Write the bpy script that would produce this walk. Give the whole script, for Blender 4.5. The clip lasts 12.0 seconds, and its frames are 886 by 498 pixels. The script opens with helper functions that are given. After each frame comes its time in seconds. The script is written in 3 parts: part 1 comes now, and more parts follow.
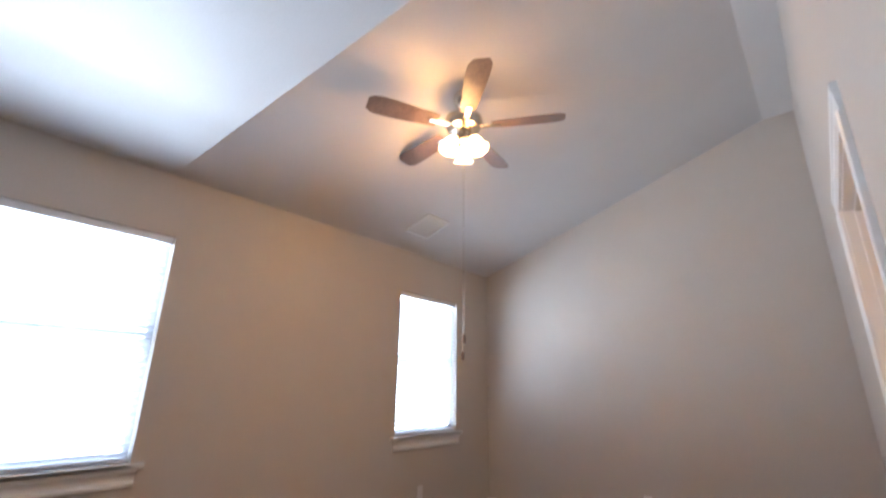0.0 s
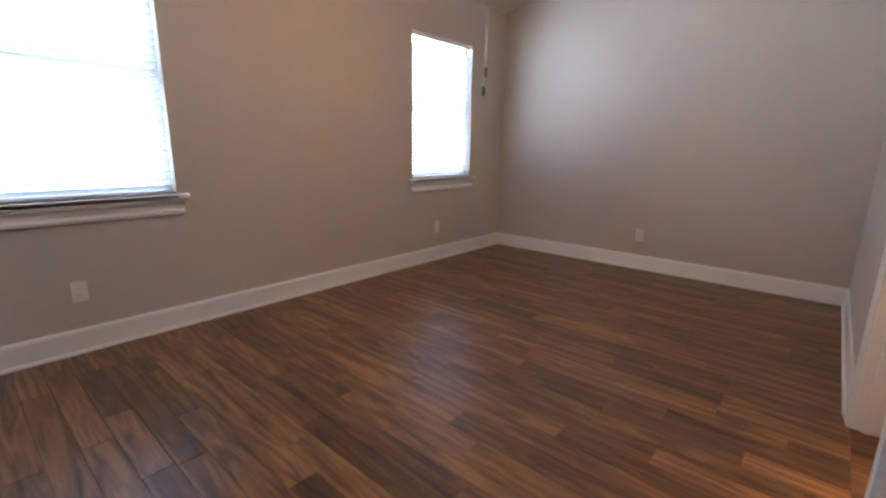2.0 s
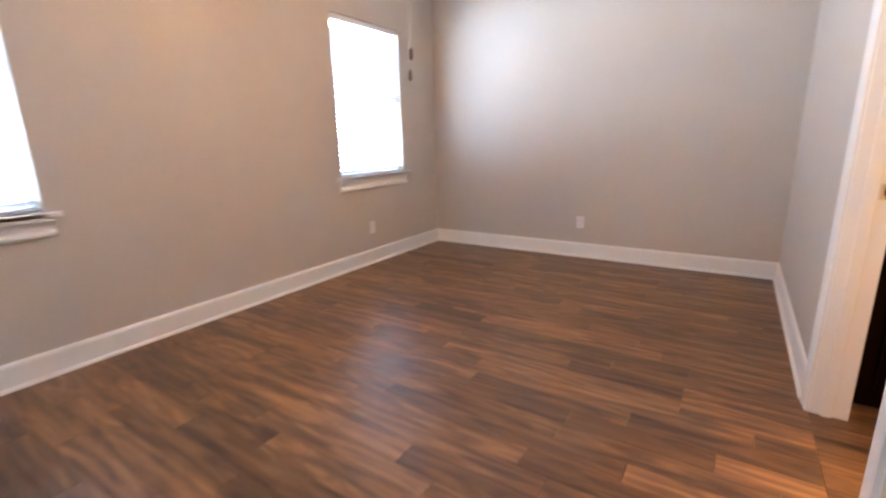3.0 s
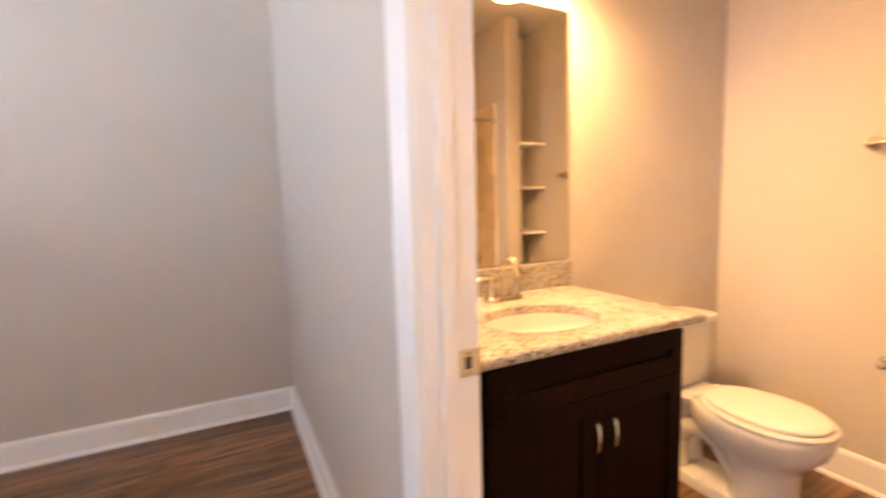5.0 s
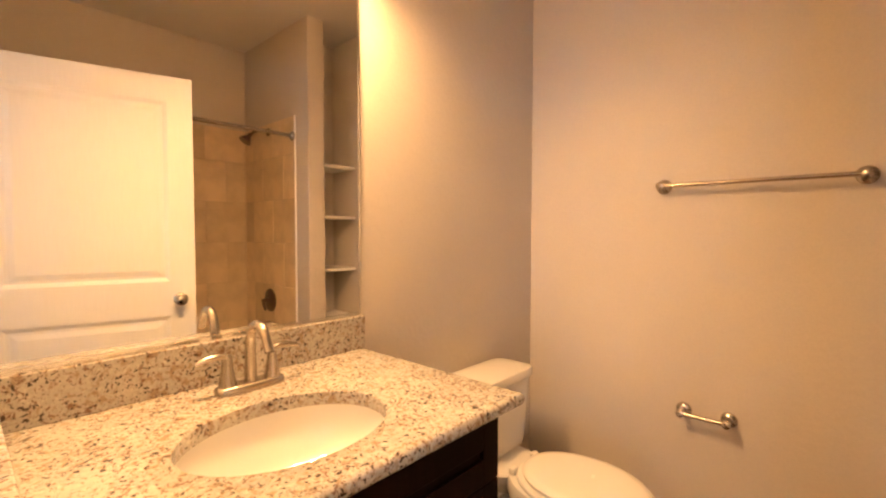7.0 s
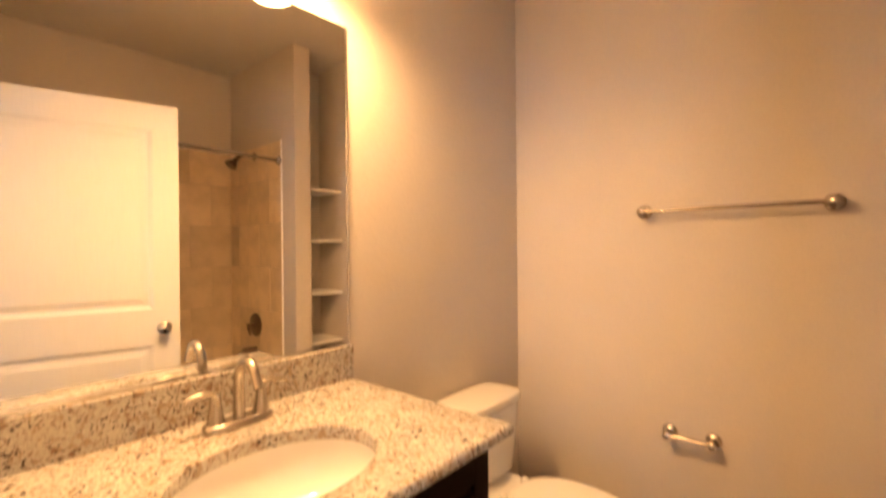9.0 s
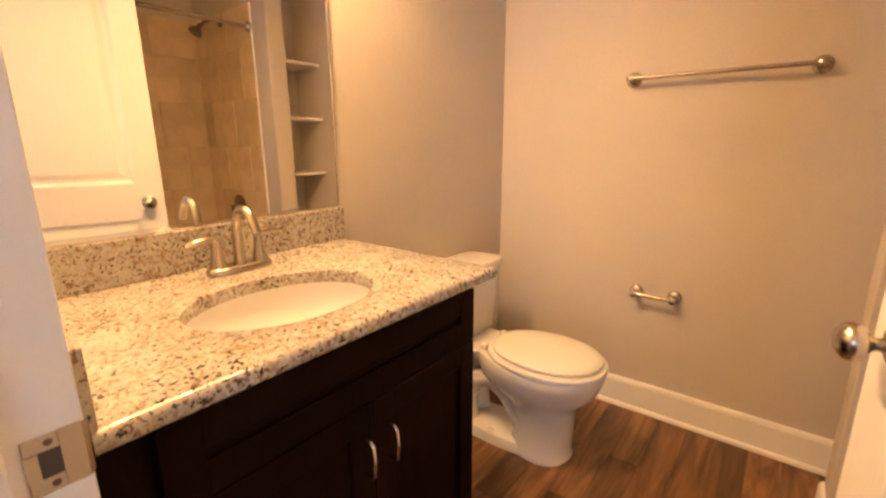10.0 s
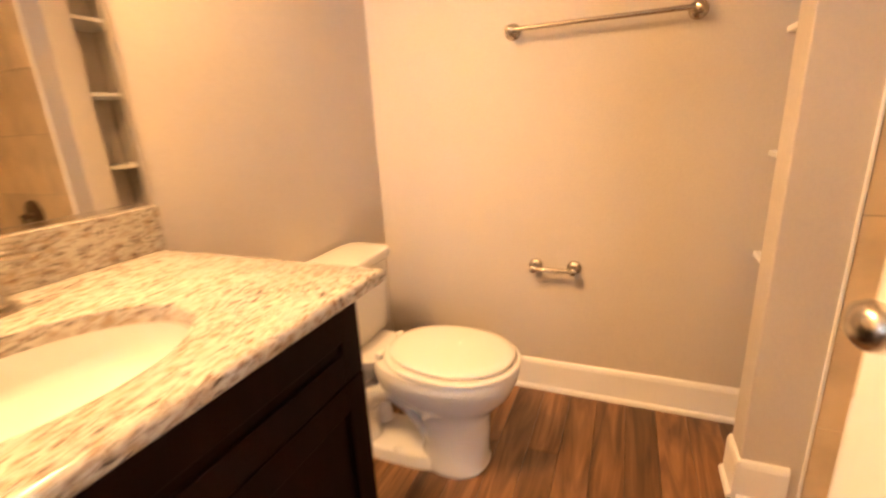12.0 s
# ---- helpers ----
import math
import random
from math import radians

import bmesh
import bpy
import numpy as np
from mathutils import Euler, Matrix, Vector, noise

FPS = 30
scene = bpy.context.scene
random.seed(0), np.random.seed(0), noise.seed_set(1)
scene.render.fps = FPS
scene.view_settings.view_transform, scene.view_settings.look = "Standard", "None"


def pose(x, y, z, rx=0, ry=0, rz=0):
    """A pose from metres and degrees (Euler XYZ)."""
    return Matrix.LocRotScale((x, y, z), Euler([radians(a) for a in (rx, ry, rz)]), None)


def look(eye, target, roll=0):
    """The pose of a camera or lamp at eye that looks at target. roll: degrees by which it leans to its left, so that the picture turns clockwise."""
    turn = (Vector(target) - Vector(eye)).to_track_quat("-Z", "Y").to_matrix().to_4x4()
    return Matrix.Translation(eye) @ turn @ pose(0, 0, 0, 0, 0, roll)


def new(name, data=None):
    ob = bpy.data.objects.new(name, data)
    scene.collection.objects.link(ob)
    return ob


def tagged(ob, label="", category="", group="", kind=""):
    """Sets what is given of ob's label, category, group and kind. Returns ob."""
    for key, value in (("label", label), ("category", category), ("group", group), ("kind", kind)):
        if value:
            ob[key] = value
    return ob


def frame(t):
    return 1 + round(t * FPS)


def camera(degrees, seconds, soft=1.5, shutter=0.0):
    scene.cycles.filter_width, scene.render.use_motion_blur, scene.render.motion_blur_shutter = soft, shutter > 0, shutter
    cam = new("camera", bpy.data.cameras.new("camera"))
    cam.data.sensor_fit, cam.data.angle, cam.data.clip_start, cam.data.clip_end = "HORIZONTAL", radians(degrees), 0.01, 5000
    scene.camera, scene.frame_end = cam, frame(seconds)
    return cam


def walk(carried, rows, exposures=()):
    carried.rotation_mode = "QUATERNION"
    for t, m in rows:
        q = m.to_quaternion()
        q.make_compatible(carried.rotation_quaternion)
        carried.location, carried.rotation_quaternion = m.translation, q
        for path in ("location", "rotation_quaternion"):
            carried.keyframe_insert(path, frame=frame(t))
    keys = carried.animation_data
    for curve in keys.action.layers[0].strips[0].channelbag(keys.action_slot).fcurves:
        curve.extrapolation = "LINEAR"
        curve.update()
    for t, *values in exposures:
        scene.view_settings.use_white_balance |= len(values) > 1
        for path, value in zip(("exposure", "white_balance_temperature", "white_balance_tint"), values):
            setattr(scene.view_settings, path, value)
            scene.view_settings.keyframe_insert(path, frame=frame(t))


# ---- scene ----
cam = camera(90.0, 12.0, soft=2.2, shutter=0.5)
PATH = [
    (0, (-0.159, -2.487, 1.329), (-1.4, -1.034, 1.922), 0.9),
    (0.5, (-0.19, -2.517, 1.304), (-1.5, -1.04, 1.623), 1.7),
    (1, (-0.177, -2.52, 1.259), (-1.5, -1.02, 1.293), 1.2),
    (1.5, (-0.186, -2.518, 1.221), (-1.502, -1.03, 0.992), 0.6),
    (2, (-0.221, -2.51, 1.192), (-1.503, -1.041, 0.744), 0.8),
    (2.5, (-0.268, -2.458, 1.183), (-1.491, -0.968, 0.65), -0.4),
    (4.3, (-0.623, -1.273, 1.282), (-0.541, 0.711, 1.038), -2.3),
    (4.5, (-0.553, -1.091, 1.303), (-0.221, 0.87, 1.088), -1.6),
    (5, (-0.338, -0.786, 1.291), (0.545, 0.997, 1.088), -1.6),
    (5.5, (-0.139, -0.56, 1.305), (1.283, 0.838, 1.158), -3.7),
    (6, (-0.006, -0.46, 1.296), (1.53, 0.811, 1.143), -1.7),
    (6.5, (0.1, -0.468, 1.302), (1.583, 0.869, 1.179), 0.1),
    (7, (0.115, -0.471, 1.304), (1.599, 0.867, 1.225), 0.1),
    (8.8, (0.097, -0.476, 1.363), (1.615, 0.821, 1.47), -0.3),
    (9, (0.097, -0.48, 1.345), (1.624, 0.812, 1.34), -0.5),
    (9.5, (0.079, -0.489, 1.285), (1.623, 0.754, 1.022), -0.2),
    (10, (0.049, -0.495, 1.238), (1.581, 0.702, 0.772), -0.3),
    (10.5, (0.016, -0.499, 1.23), (1.572, 0.628, 0.676), -0.5),
    (11, (-0.008, -0.499, 1.227), (1.59, 0.563, 0.663), -1.0),
    (11.5, (0.034, -0.47, 1.215), (1.666, 0.511, 0.605), -2.5),
    (12, (0.311, -0.342, 1.191), (2.08, 0.404, 0.63), -3.0),
]
walk(cam, [(t, look(eye, target, roll)) for t, eye, target, roll in PATH], [(0, 0.0), (0.5, -0.25), (1.0, -0.5), (1.5, -0.5), (2.0, -0.10), (2.5, 0.48), (4.3, 1.02), (4.5, 0.98), (5.0, 0.8), (5.5, 0.65), (6.5, 0.35), (7.0, 0.22), (9.0, 0.25), (10.0, 0.22), (10.5, 0.32), (11.5, 0.58), (12.0, 0.66)])

# ---- world and large lights ----
world = bpy.data.worlds.new("world")
scene.world = world
world.use_nodes = True
wn = world.node_tree.nodes
sky = wn.new("ShaderNodeTexSky")
sky.sky_type = "NISHITA"
sky.sun_disc = False
sky.sun_elevation = radians(50)
sky.sun_rotation = radians(60)
world.node_tree.links.new(sky.outputs[0], wn["Background"].inputs[0])
wn["Background"].inputs[1].default_value = 0.12

BULB = (1.0, 0.557, 0.228)
FAN_BULB = (1.0, 0.55, 0.24)
DAY = (0.70, 0.85, 1.11)


def bulb_light(name, place, watts, colour, size):
    data = bpy.data.lights.new(name, "POINT")
    data.energy, data.color, data.shadow_soft_size = watts, colour, size
    ob = new(name, data)
    ob.location = place
    return ob


def window_light(name, place, wide, high, watts):
    data = bpy.data.lights.new(name, "AREA")
    data.shape, data.size, data.size_y = "RECTANGLE", high, wide
    data.energy, data.color = watts, DAY
    ob = new(name, data)
    ob.matrix_world = pose(*place, 0, -90, 0)
    return ob


# plan: bedroom x -3.36..0, bathroom x 0.135..2.09
WX, FY, BY = -3.36, 2.135, -4.2
CEIL, VAULT_Y, RIDGE_X, RIDGE_Z = 2.69, -1.59, -0.23, 3.74
TX, VY, EX, TUBY = 0.130, 0.705, 2.09, -1.63
DOOR_W, DOOR_H = 0.868, 2.08
STUB_X0, STUB_X1, STUB_Y = 1.68, 1.80, -0.72
FAN = (-1.75, -0.43)
SHADES = (0.455, 0.650, 0.845)
WIN_A = (-3.08, -1.50, 0.88, 2.26)
WIN_B = (0.615, 1.525, 0.88, 2.26)

for sx in SHADES:
    bulb_light("vanity_bulb", (sx, 0.515, 2.211), 36.0, BULB, 0.032)
for k in range(3):
    a = radians(8 + 120 * k)
    bulb_light("fan_bulb", (FAN[0] + 0.088 * math.cos(a), FAN[1] + 0.088 * math.sin(a), 2.832), 12.0, FAN_BULB, 0.03)
for (y0, y1, z0, z1), flux in ((WIN_A, 38.0), (WIN_B, 34.0)):
    window_light("window_daylight", (WX - 0.14, (y0 + y1) / 2, (z0 + z1) / 2), y1 - y0, z1 - z0, flux * (y1 - y0) * (z1 - z0))


# ---- materials ----
def material(name, colour, rough=0.5, metal=0.0, vary=0.08, scale=3.0, fine=120.0, bump=0.0, bump_scale=150.0, coat=0.0, emit=None, emit_power=0.0, stretch=None):
    m = bpy.data.materials.new(name)
    m.use_nodes = True
    t = m.node_tree
    b = t.nodes["Principled BSDF"]
    b.inputs["Roughness"].default_value = rough
    b.inputs["Metallic"].default_value = metal
    b.inputs["Coat Weight"].default_value = coat
    tex = t.nodes.new("ShaderNodeTexCoord")
    src = tex.outputs["Object"]
    if stretch:
        mp = t.nodes.new("ShaderNodeMapping")
        mp.inputs["Scale"].default_value = stretch
        t.links.new(src, mp.inputs["Vector"])
        src = mp.outputs[0]
    n1 = t.nodes.new("ShaderNodeTexNoise")
    n1.inputs["Scale"].default_value, n1.inputs["Detail"].default_value = scale, 5
    n2 = t.nodes.new("ShaderNodeTexNoise")
    n2.inputs["Scale"].default_value, n2.inputs["Detail"].default_value = fine, 3
    for n in (n1, n2):
        t.links.new(src, n.inputs["Vector"])
    add = t.nodes.new("ShaderNodeMath")
    add.operation = "MULTIPLY_ADD"
    add.inputs[1].default_value = 0.7
    t.links.new(n1.outputs[0], add.inputs[0])
    t.links.new(n2.outputs[0], add.inputs[2])
    ramp = t.nodes.new("ShaderNodeValToRGB")
    ramp.color_ramp.elements[0].position, ramp.color_ramp.elements[1].position = 0.55, 1.0
    ramp.color_ramp.elements[0].color = (*[c * (1 - vary) for c in colour], 1)
    ramp.color_ramp.elements[1].color = (*[min(1, c * (1 + vary)) for c in colour], 1)
    t.links.new(add.outputs[0], ramp.inputs[0])
    t.links.new(ramp.outputs[0], b.inputs["Base Color"])
    rr = t.nodes.new("ShaderNodeMapRange")
    rr.inputs["To Min"].default_value, rr.inputs["To Max"].default_value = max(0.02, rough - 0.06), min(1, rough + 0.06)
    t.links.new(n1.outputs[0], rr.inputs["Value"])
    t.links.new(rr.outputs[0], b.inputs["Roughness"])
    if bump:
        nb = t.nodes.new("ShaderNodeTexNoise")
        nb.inputs["Scale"].default_value, nb.inputs["Detail"].default_value = bump_scale, 4
        t.links.new(src, nb.inputs["Vector"])
        bp = t.nodes.new("ShaderNodeBump")
        bp.inputs["Strength"].default_value, bp.inputs["Distance"].default_value = bump, 0.004
        t.links.new(nb.outputs[0], bp.inputs["Height"])
        t.links.new(bp.outputs[0], b.inputs["Normal"])
    if emit:
        b.inputs["Emission Color"].default_value = (*emit, 1)
        b.inputs["Emission Strength"].default_value = emit_power
    return m


PAINT = material("greige_wall_paint", (0.572, 0.517, 0.460), 0.55, vary=0.03, bump=0.35, bump_scale=45)
CEIL_PAINT = material("ceiling_paint", (0.66, 0.63, 0.605), 0.5, vary=0.03, bump=0.3, bump_scale=60)
TRIM = material("white_trim_paint", (0.85, 0.835, 0.81), 0.32, vary=0.015)
DOOR_PAINT = material("white_door_paint", (0.77, 0.755, 0.73), 0.38, vary=0.02, bump=0.04, bump_scale=200, stretch=(1, 1, 0.1))
PORCELAIN = material("white_porcelain", (0.74, 0.725, 0.70), 0.10, vary=0.01, coat=0.5)
SEAT_PLASTIC = material("white_seat_plastic", (0.80, 0.78, 0.74), 0.25, vary=0.01)
NICKEL = material("brushed_nickel", (0.52, 0.47, 0.41), 0.24, 1.0, vary=0.06, fine=300)
CHROME = material("polished_chrome", (0.80, 0.79, 0.77), 0.08, 1.0, vary=0.02)
BRONZE = material("dark_bronze", (0.18, 0.13, 0.10), 0.35, 1.0, vary=0.1)
ESPRESSO = material("espresso_wood", (0.0062, 0.0018, 0.0014), 0.42, vary=0.35, scale=6, fine=60, bump=0.08, bump_scale=40, stretch=(1, 1, 0.12))
ESPRESSO.node_tree.nodes["Principled BSDF"].inputs["Specular IOR Level"].default_value = 0.05
BLADE = material("dark_walnut_blade", (0.15, 0.092, 0.065), 0.45, vary=0.3, scale=8, fine=70)
GAP_DARK = material("grout", (0.50, 0.40, 0.28), 0.9, vary=0.1)
SUBFLOOR = material("dark_plank_gap", (0.03, 0.018, 0.012), 0.8)
PLASTIC = material("white_cover_plastic", (0.80, 0.78, 0.76), 0.35, vary=0.01)
# near-black colour that stands for the shade inside holes modelled flat
HOLE_SHADE = material("painted_hole_shade", (0.05, 0.045, 0.04), 0.6)
VINYL = material("white_window_vinyl", (0.82, 0.83, 0.84), 0.35, vary=0.02)
TUB = material("white_tub_enamel", (0.80, 0.78, 0.75), 0.12, vary=0.01)
BACKDROP = material("bright_outdoors", (0.8, 0.85, 0.9), 1.0, emit=(0.86, 0.94, 1.0), emit_power=1.2)
VENT_PAINT = material("white_vent_paint", (0.82, 0.82, 0.80), 0.4, vary=0.02)


def mirror_material():
    m = material("silvered_mirror", (0.90, 0.90, 0.88), 0.0, 1.0, vary=0.0)
    b = m.node_tree.nodes["Principled BSDF"]
    for link in list(b.inputs["Roughness"].links):
        m.node_tree.links.remove(link)
    b.inputs["Roughness"].default_value = 0.01
    return m


def glass_material():
    m = bpy.data.materials.new("window_glass")
    m.use_nodes = True
    b = m.node_tree.nodes["Principled BSDF"]
    b.inputs["Base Color"].default_value = (0.95, 0.98, 0.97, 1)
    b.inputs["Transmission Weight"].default_value = 1.0
    b.inputs["Roughness"].default_value = 0.0
    b.inputs["IOR"].default_value = 1.05
    return m


def translucent(name, colour, share, emit=None, power=0.0):
    """White sheet that lets part of the light through."""
    m = material(name, colour, 0.4, vary=0.02)
    t = m.node_tree
    b, out = t.nodes["Principled BSDF"], t.nodes["Material Output"]
    if emit:
        b.inputs["Emission Color"].default_value = (*emit, 1)
        b.inputs["Emission Strength"].default_value = power
    tr = t.nodes.new("ShaderNodeBsdfTranslucent")
    tr.inputs[0].default_value = (*colour, 1)
    mix = t.nodes.new("ShaderNodeMixShader")
    mix.inputs[0].default_value = share
    t.links.new(b.outputs[0], mix.inputs[1])
    t.links.new(tr.outputs[0], mix.inputs[2])
    t.links.new(mix.outputs[0], out.inputs[0])
    return m


def granite_material():
    m = material("speckled_granite", (0.425, 0.402, 0.366), 0.16, vary=0.14, scale=14, coat=0.3)
    t = m.node_tree
    b = t.nodes["Principled BSDF"]
    base = b.inputs["Base Color"].links[0].from_socket
    tex = t.nodes.new("ShaderNodeTexCoord")
    warp = t.nodes.new("ShaderNodeTexNoise")
    warp.inputs["Scale"].default_value = 30
    t.links.new(tex.outputs["Object"], warp.inputs["Vector"])
    vec = t.nodes.new("ShaderNodeVectorMath")
    vec.operation = "MULTIPLY_ADD"
    vec.inputs[1].default_value = (0.02, 0.02, 0.02)
    t.links.new(warp.outputs["Color"], vec.inputs[0])
    t.links.new(tex.outputs["Object"], vec.inputs[2])
    col = base
    for scale, lo, hi, tint, cloud in ((70, 0.60, 0.68, (0.56, 0.53, 0.48), 11), (60, 0.55, 0.67, (0.32, 0.25, 0.175), 6), (125, 0.592, 0.640, (0.20, 0.125, 0.088), 12), (105, 0.617, 0.652, (0.045, 0.030, 0.026), 9)):
        n = t.nodes.new("ShaderNodeTexNoise")
        n.inputs["Scale"].default_value, n.inputs["Detail"].default_value, n.inputs["Roughness"].default_value = scale, 3, 0.6
        t.links.new(vec.outputs[0], n.inputs["Vector"])
        c = t.nodes.new("ShaderNodeTexNoise")
        c.inputs["Scale"].default_value = cloud
        t.links.new(tex.outputs["Object"], c.inputs["Vector"])
        s = t.nodes.new("ShaderNodeMath")
        s.operation = "MULTIPLY_ADD"
        s.inputs[1].default_value = 0.2
        t.links.new(c.outputs[0], s.inputs[0])
        t.links.new(n.outputs[0], s.inputs[2])
        mr = t.nodes.new("ShaderNodeMapRange")
        mr.inputs["From Min"].default_value, mr.inputs["From Max"].default_value = lo + 0.078, hi + 0.078
        t.links.new(s.outputs[0], mr.inputs["Value"])
        mix = t.nodes.new("ShaderNodeMix")
        mix.data_type = "RGBA"
        t.links.new(mr.outputs[0], mix.inputs[0])
        t.links.new(col, mix.inputs[6])
        mix.inputs[7].default_value = (*tint, 1)
        col = mix.outputs[2]
    t.links.new(col, b.inputs["Base Color"])
    return m


def plank_material():
    """Red-brown wood strip; each piece takes its own tone and grain."""
    m = bpy.data.materials.new("wood_plank")
    m.use_nodes = True
    t = m.node_tree
    b = t.nodes["Principled BSDF"]
    tex, info = t.nodes.new("ShaderNodeTexCoord"), t.nodes.new("ShaderNodeObjectInfo")
    shift = t.nodes.new("ShaderNodeVectorMath")
    shift.operation = "MULTIPLY_ADD"
    shift.inputs[1].default_value = (37.0, 91.0, 13.0)
    t.links.new(info.outputs["Random"], shift.inputs[0])
    t.links.new(tex.outputs["Object"], shift.inputs[2])
    mp = t.nodes.new("ShaderNodeMapping")
    mp.inputs["Scale"].default_value = (1.0, 8.5, 1)
    t.links.new(shift.outputs[0], mp.inputs["Vector"])
    grain = t.nodes.new("ShaderNodeTexNoise")
    grain.inputs["Scale"].default_value, grain.inputs["Detail"].default_value, grain.inputs["Distortion"].default_value = 2.0, 8, 1.5
    t.links.new(mp.outputs[0], grain.inputs["Vector"])
    fine = t.nodes.new("ShaderNodeMapping")
    fine.inputs["Scale"].default_value = (6, 160, 1)
    t.links.new(shift.outputs[0], fine.inputs["Vector"])
    pores = t.nodes.new("ShaderNodeTexNoise")
    pores.inputs["Scale"].default_value, pores.inputs["Detail"].default_value = 2.0, 3
    t.links.new(fine.outputs[0], pores.inputs["Vector"])
    ramp = t.nodes.new("ShaderNodeValToRGB")
    e = ramp.color_ramp.elements
    e[0].position, e[0].color = 0.28, (0.060, 0.031, 0.019, 1)
    e[1].position, e[1].color = 0.74, (0.36, 0.194, 0.092, 1)
    mid = e.new(0.5)
    mid.color = (0.190, 0.096, 0.046, 1)
    t.links.new(grain.outputs[0], ramp.inputs[0])
    tone = t.nodes.new("ShaderNodeValToRGB")
    k = tone.color_ramp.elements
    k[0].color, k[1].color = (0.46, 0.44, 0.44, 1), (1.25, 1.22, 1.16, 1)
    kk = k.new(0.22)
    kk.color = (0.78, 0.76, 0.75, 1)
    t.links.new(info.outputs["Random"], tone.inputs[0])
    mul = t.nodes.new("ShaderNodeMix")
    mul.data_type, mul.blend_type = "RGBA", "MULTIPLY"
    mul.inputs[0].default_value = 1
    t.links.new(ramp.outputs[0], mul.inputs[6])
    t.links.new(tone.outputs[0], mul.inputs[7])
    t.links.new(mul.outputs[2], b.inputs["Base Color"])
    rr = t.nodes.new("ShaderNodeMapRange")
    rr.inputs["To Min"].default_value, rr.inputs["To Max"].default_value = 0.28, 0.42
    t.links.new(pores.outputs[0], rr.inputs["Value"])
    t.links.new(rr.outputs[0], b.inputs["Roughness"])
    bp = t.nodes.new("ShaderNodeBump")
    bp.inputs["Strength"].default_value, bp.inputs["Distance"].default_value = 0.12, 0.002
    t.links.new(pores.outputs[0], bp.inputs["Height"])
    t.links.new(bp.outputs[0], b.inputs["Normal"])
    return m


def travertine_material():
    m = material("travertine_tile", (0.64, 0.51, 0.35), 0.35, vary=0.14, scale=3, fine=9)
    t = m.node_tree
    b = t.nodes["Principled BSDF"]
    info = t.nodes.new("ShaderNodeObjectInfo")
    base = b.inputs["Base Color"].links[0].from_socket
    mr = t.nodes.new("ShaderNodeMapRange")
    mr.inputs["To Min"].default_value, mr.inputs["To Max"].default_value = 0.82, 1.15
    t.links.new(info.outputs["Random"], mr.inputs["Value"])
    mul = t.nodes.new("ShaderNodeMix")
    mul.data_type, mul.blend_type = "RGBA", "MULTIPLY"
    mul.inputs[0].default_value = 1
    t.links.new(base, mul.inputs[6])
    t.links.new(mr.outputs[0], mul.inputs[7])
    t.links.new(mul.outputs[2], b.inputs["Base Color"])
    return m


MIRROR = mirror_material()
GLASS = glass_material()
SLAT = translucent("white_blind_slat", (0.80, 0.83, 0.88), 0.16)
SHADE_GLASS = translucent("frosted_lamp_glass", (0.90, 0.86, 0.78), 0.6, (1.0, 0.57, 0.25), 32.0)
FAN_GLASS = translucent("frosted_fan_glass", (0.90, 0.86, 0.78), 0.6, (1.0, 0.58, 0.27), 75.0)
GRANITE = granite_material()
PLANK = plank_material()
TRAVERTINE = travertine_material()


# ---- mesh helpers ----
def finish(name, bm, mat, smooth=False):
    bmesh.ops.recalc_face_normals(bm, faces=bm.faces)
    mesh = bpy.data.meshes.new(name)
    for f in bm.faces:
        f.smooth = smooth
    bm.to_mesh(mesh)
    bm.free()
    mesh.materials.append(mat)
    if smooth:
        mesh.set_sharp_from_angle(angle=radians(38))
    return new(name, mesh)


def part(name, bm, mat, parent, label="", smooth=False):
    ob = finish(name, bm, mat, smooth)
    ob.parent = parent
    ob.matrix_parent_inverse = parent.matrix_world.inverted() if parent.type == "EMPTY" else Matrix.Identity(4)
    return tagged(ob, label)


def thing(name, label, category, place=(0, 0, 0), group=""):
    ob = new(name)
    ob.empty_display_size = 0.05
    ob.matrix_world = Matrix.Translation(place)
    return tagged(ob, label, category, group)


def structure(name, bm, mat, label, category, smooth=False):
    return tagged(finish(name, bm, mat, smooth), label, category, kind="structure")


def box(bm, x0, x1, y0, y1, z0, z1, bevel=0.0, segments=2):
    """Adds a box, its edges rounded by bevel."""
    b = bmesh.new()
    bmesh.ops.create_cube(b, size=1)
    for v in b.verts:
        v.co = ((x0 + x1) / 2 + v.co.x * (x1 - x0), (y0 + y1) / 2 + v.co.y * (y1 - y0), (z0 + z1) / 2 + v.co.z * (z1 - z0))
    if bevel:
        bmesh.ops.bevel(b, geom=list(b.edges), offset=bevel, segments=segments, affect="EDGES", profile=0.5)
    join(bm, b)
    return bm


def join(bm, other, m=None):
    index = {v: bm.verts.new(m @ v.co if m else v.co) for v in other.verts}
    for f in other.faces:
        bm.faces.new([index[v] for v in f.verts])
    other.free()


def loft(bm, rings, cap_first=True, cap_last=True):
    """Skins rings of equally many points."""
    made = [[bm.verts.new(p) for p in ring] for ring in rings]
    n = len(made[0])
    for a, b in zip(made, made[1:]):
        for i in range(n):
            bm.faces.new((a[i], a[(i + 1) % n], b[(i + 1) % n], b[i]))
    if cap_first:
        bm.faces.new(list(reversed(made[0])))
    if cap_last:
        bm.faces.new(made[-1])
    return bm


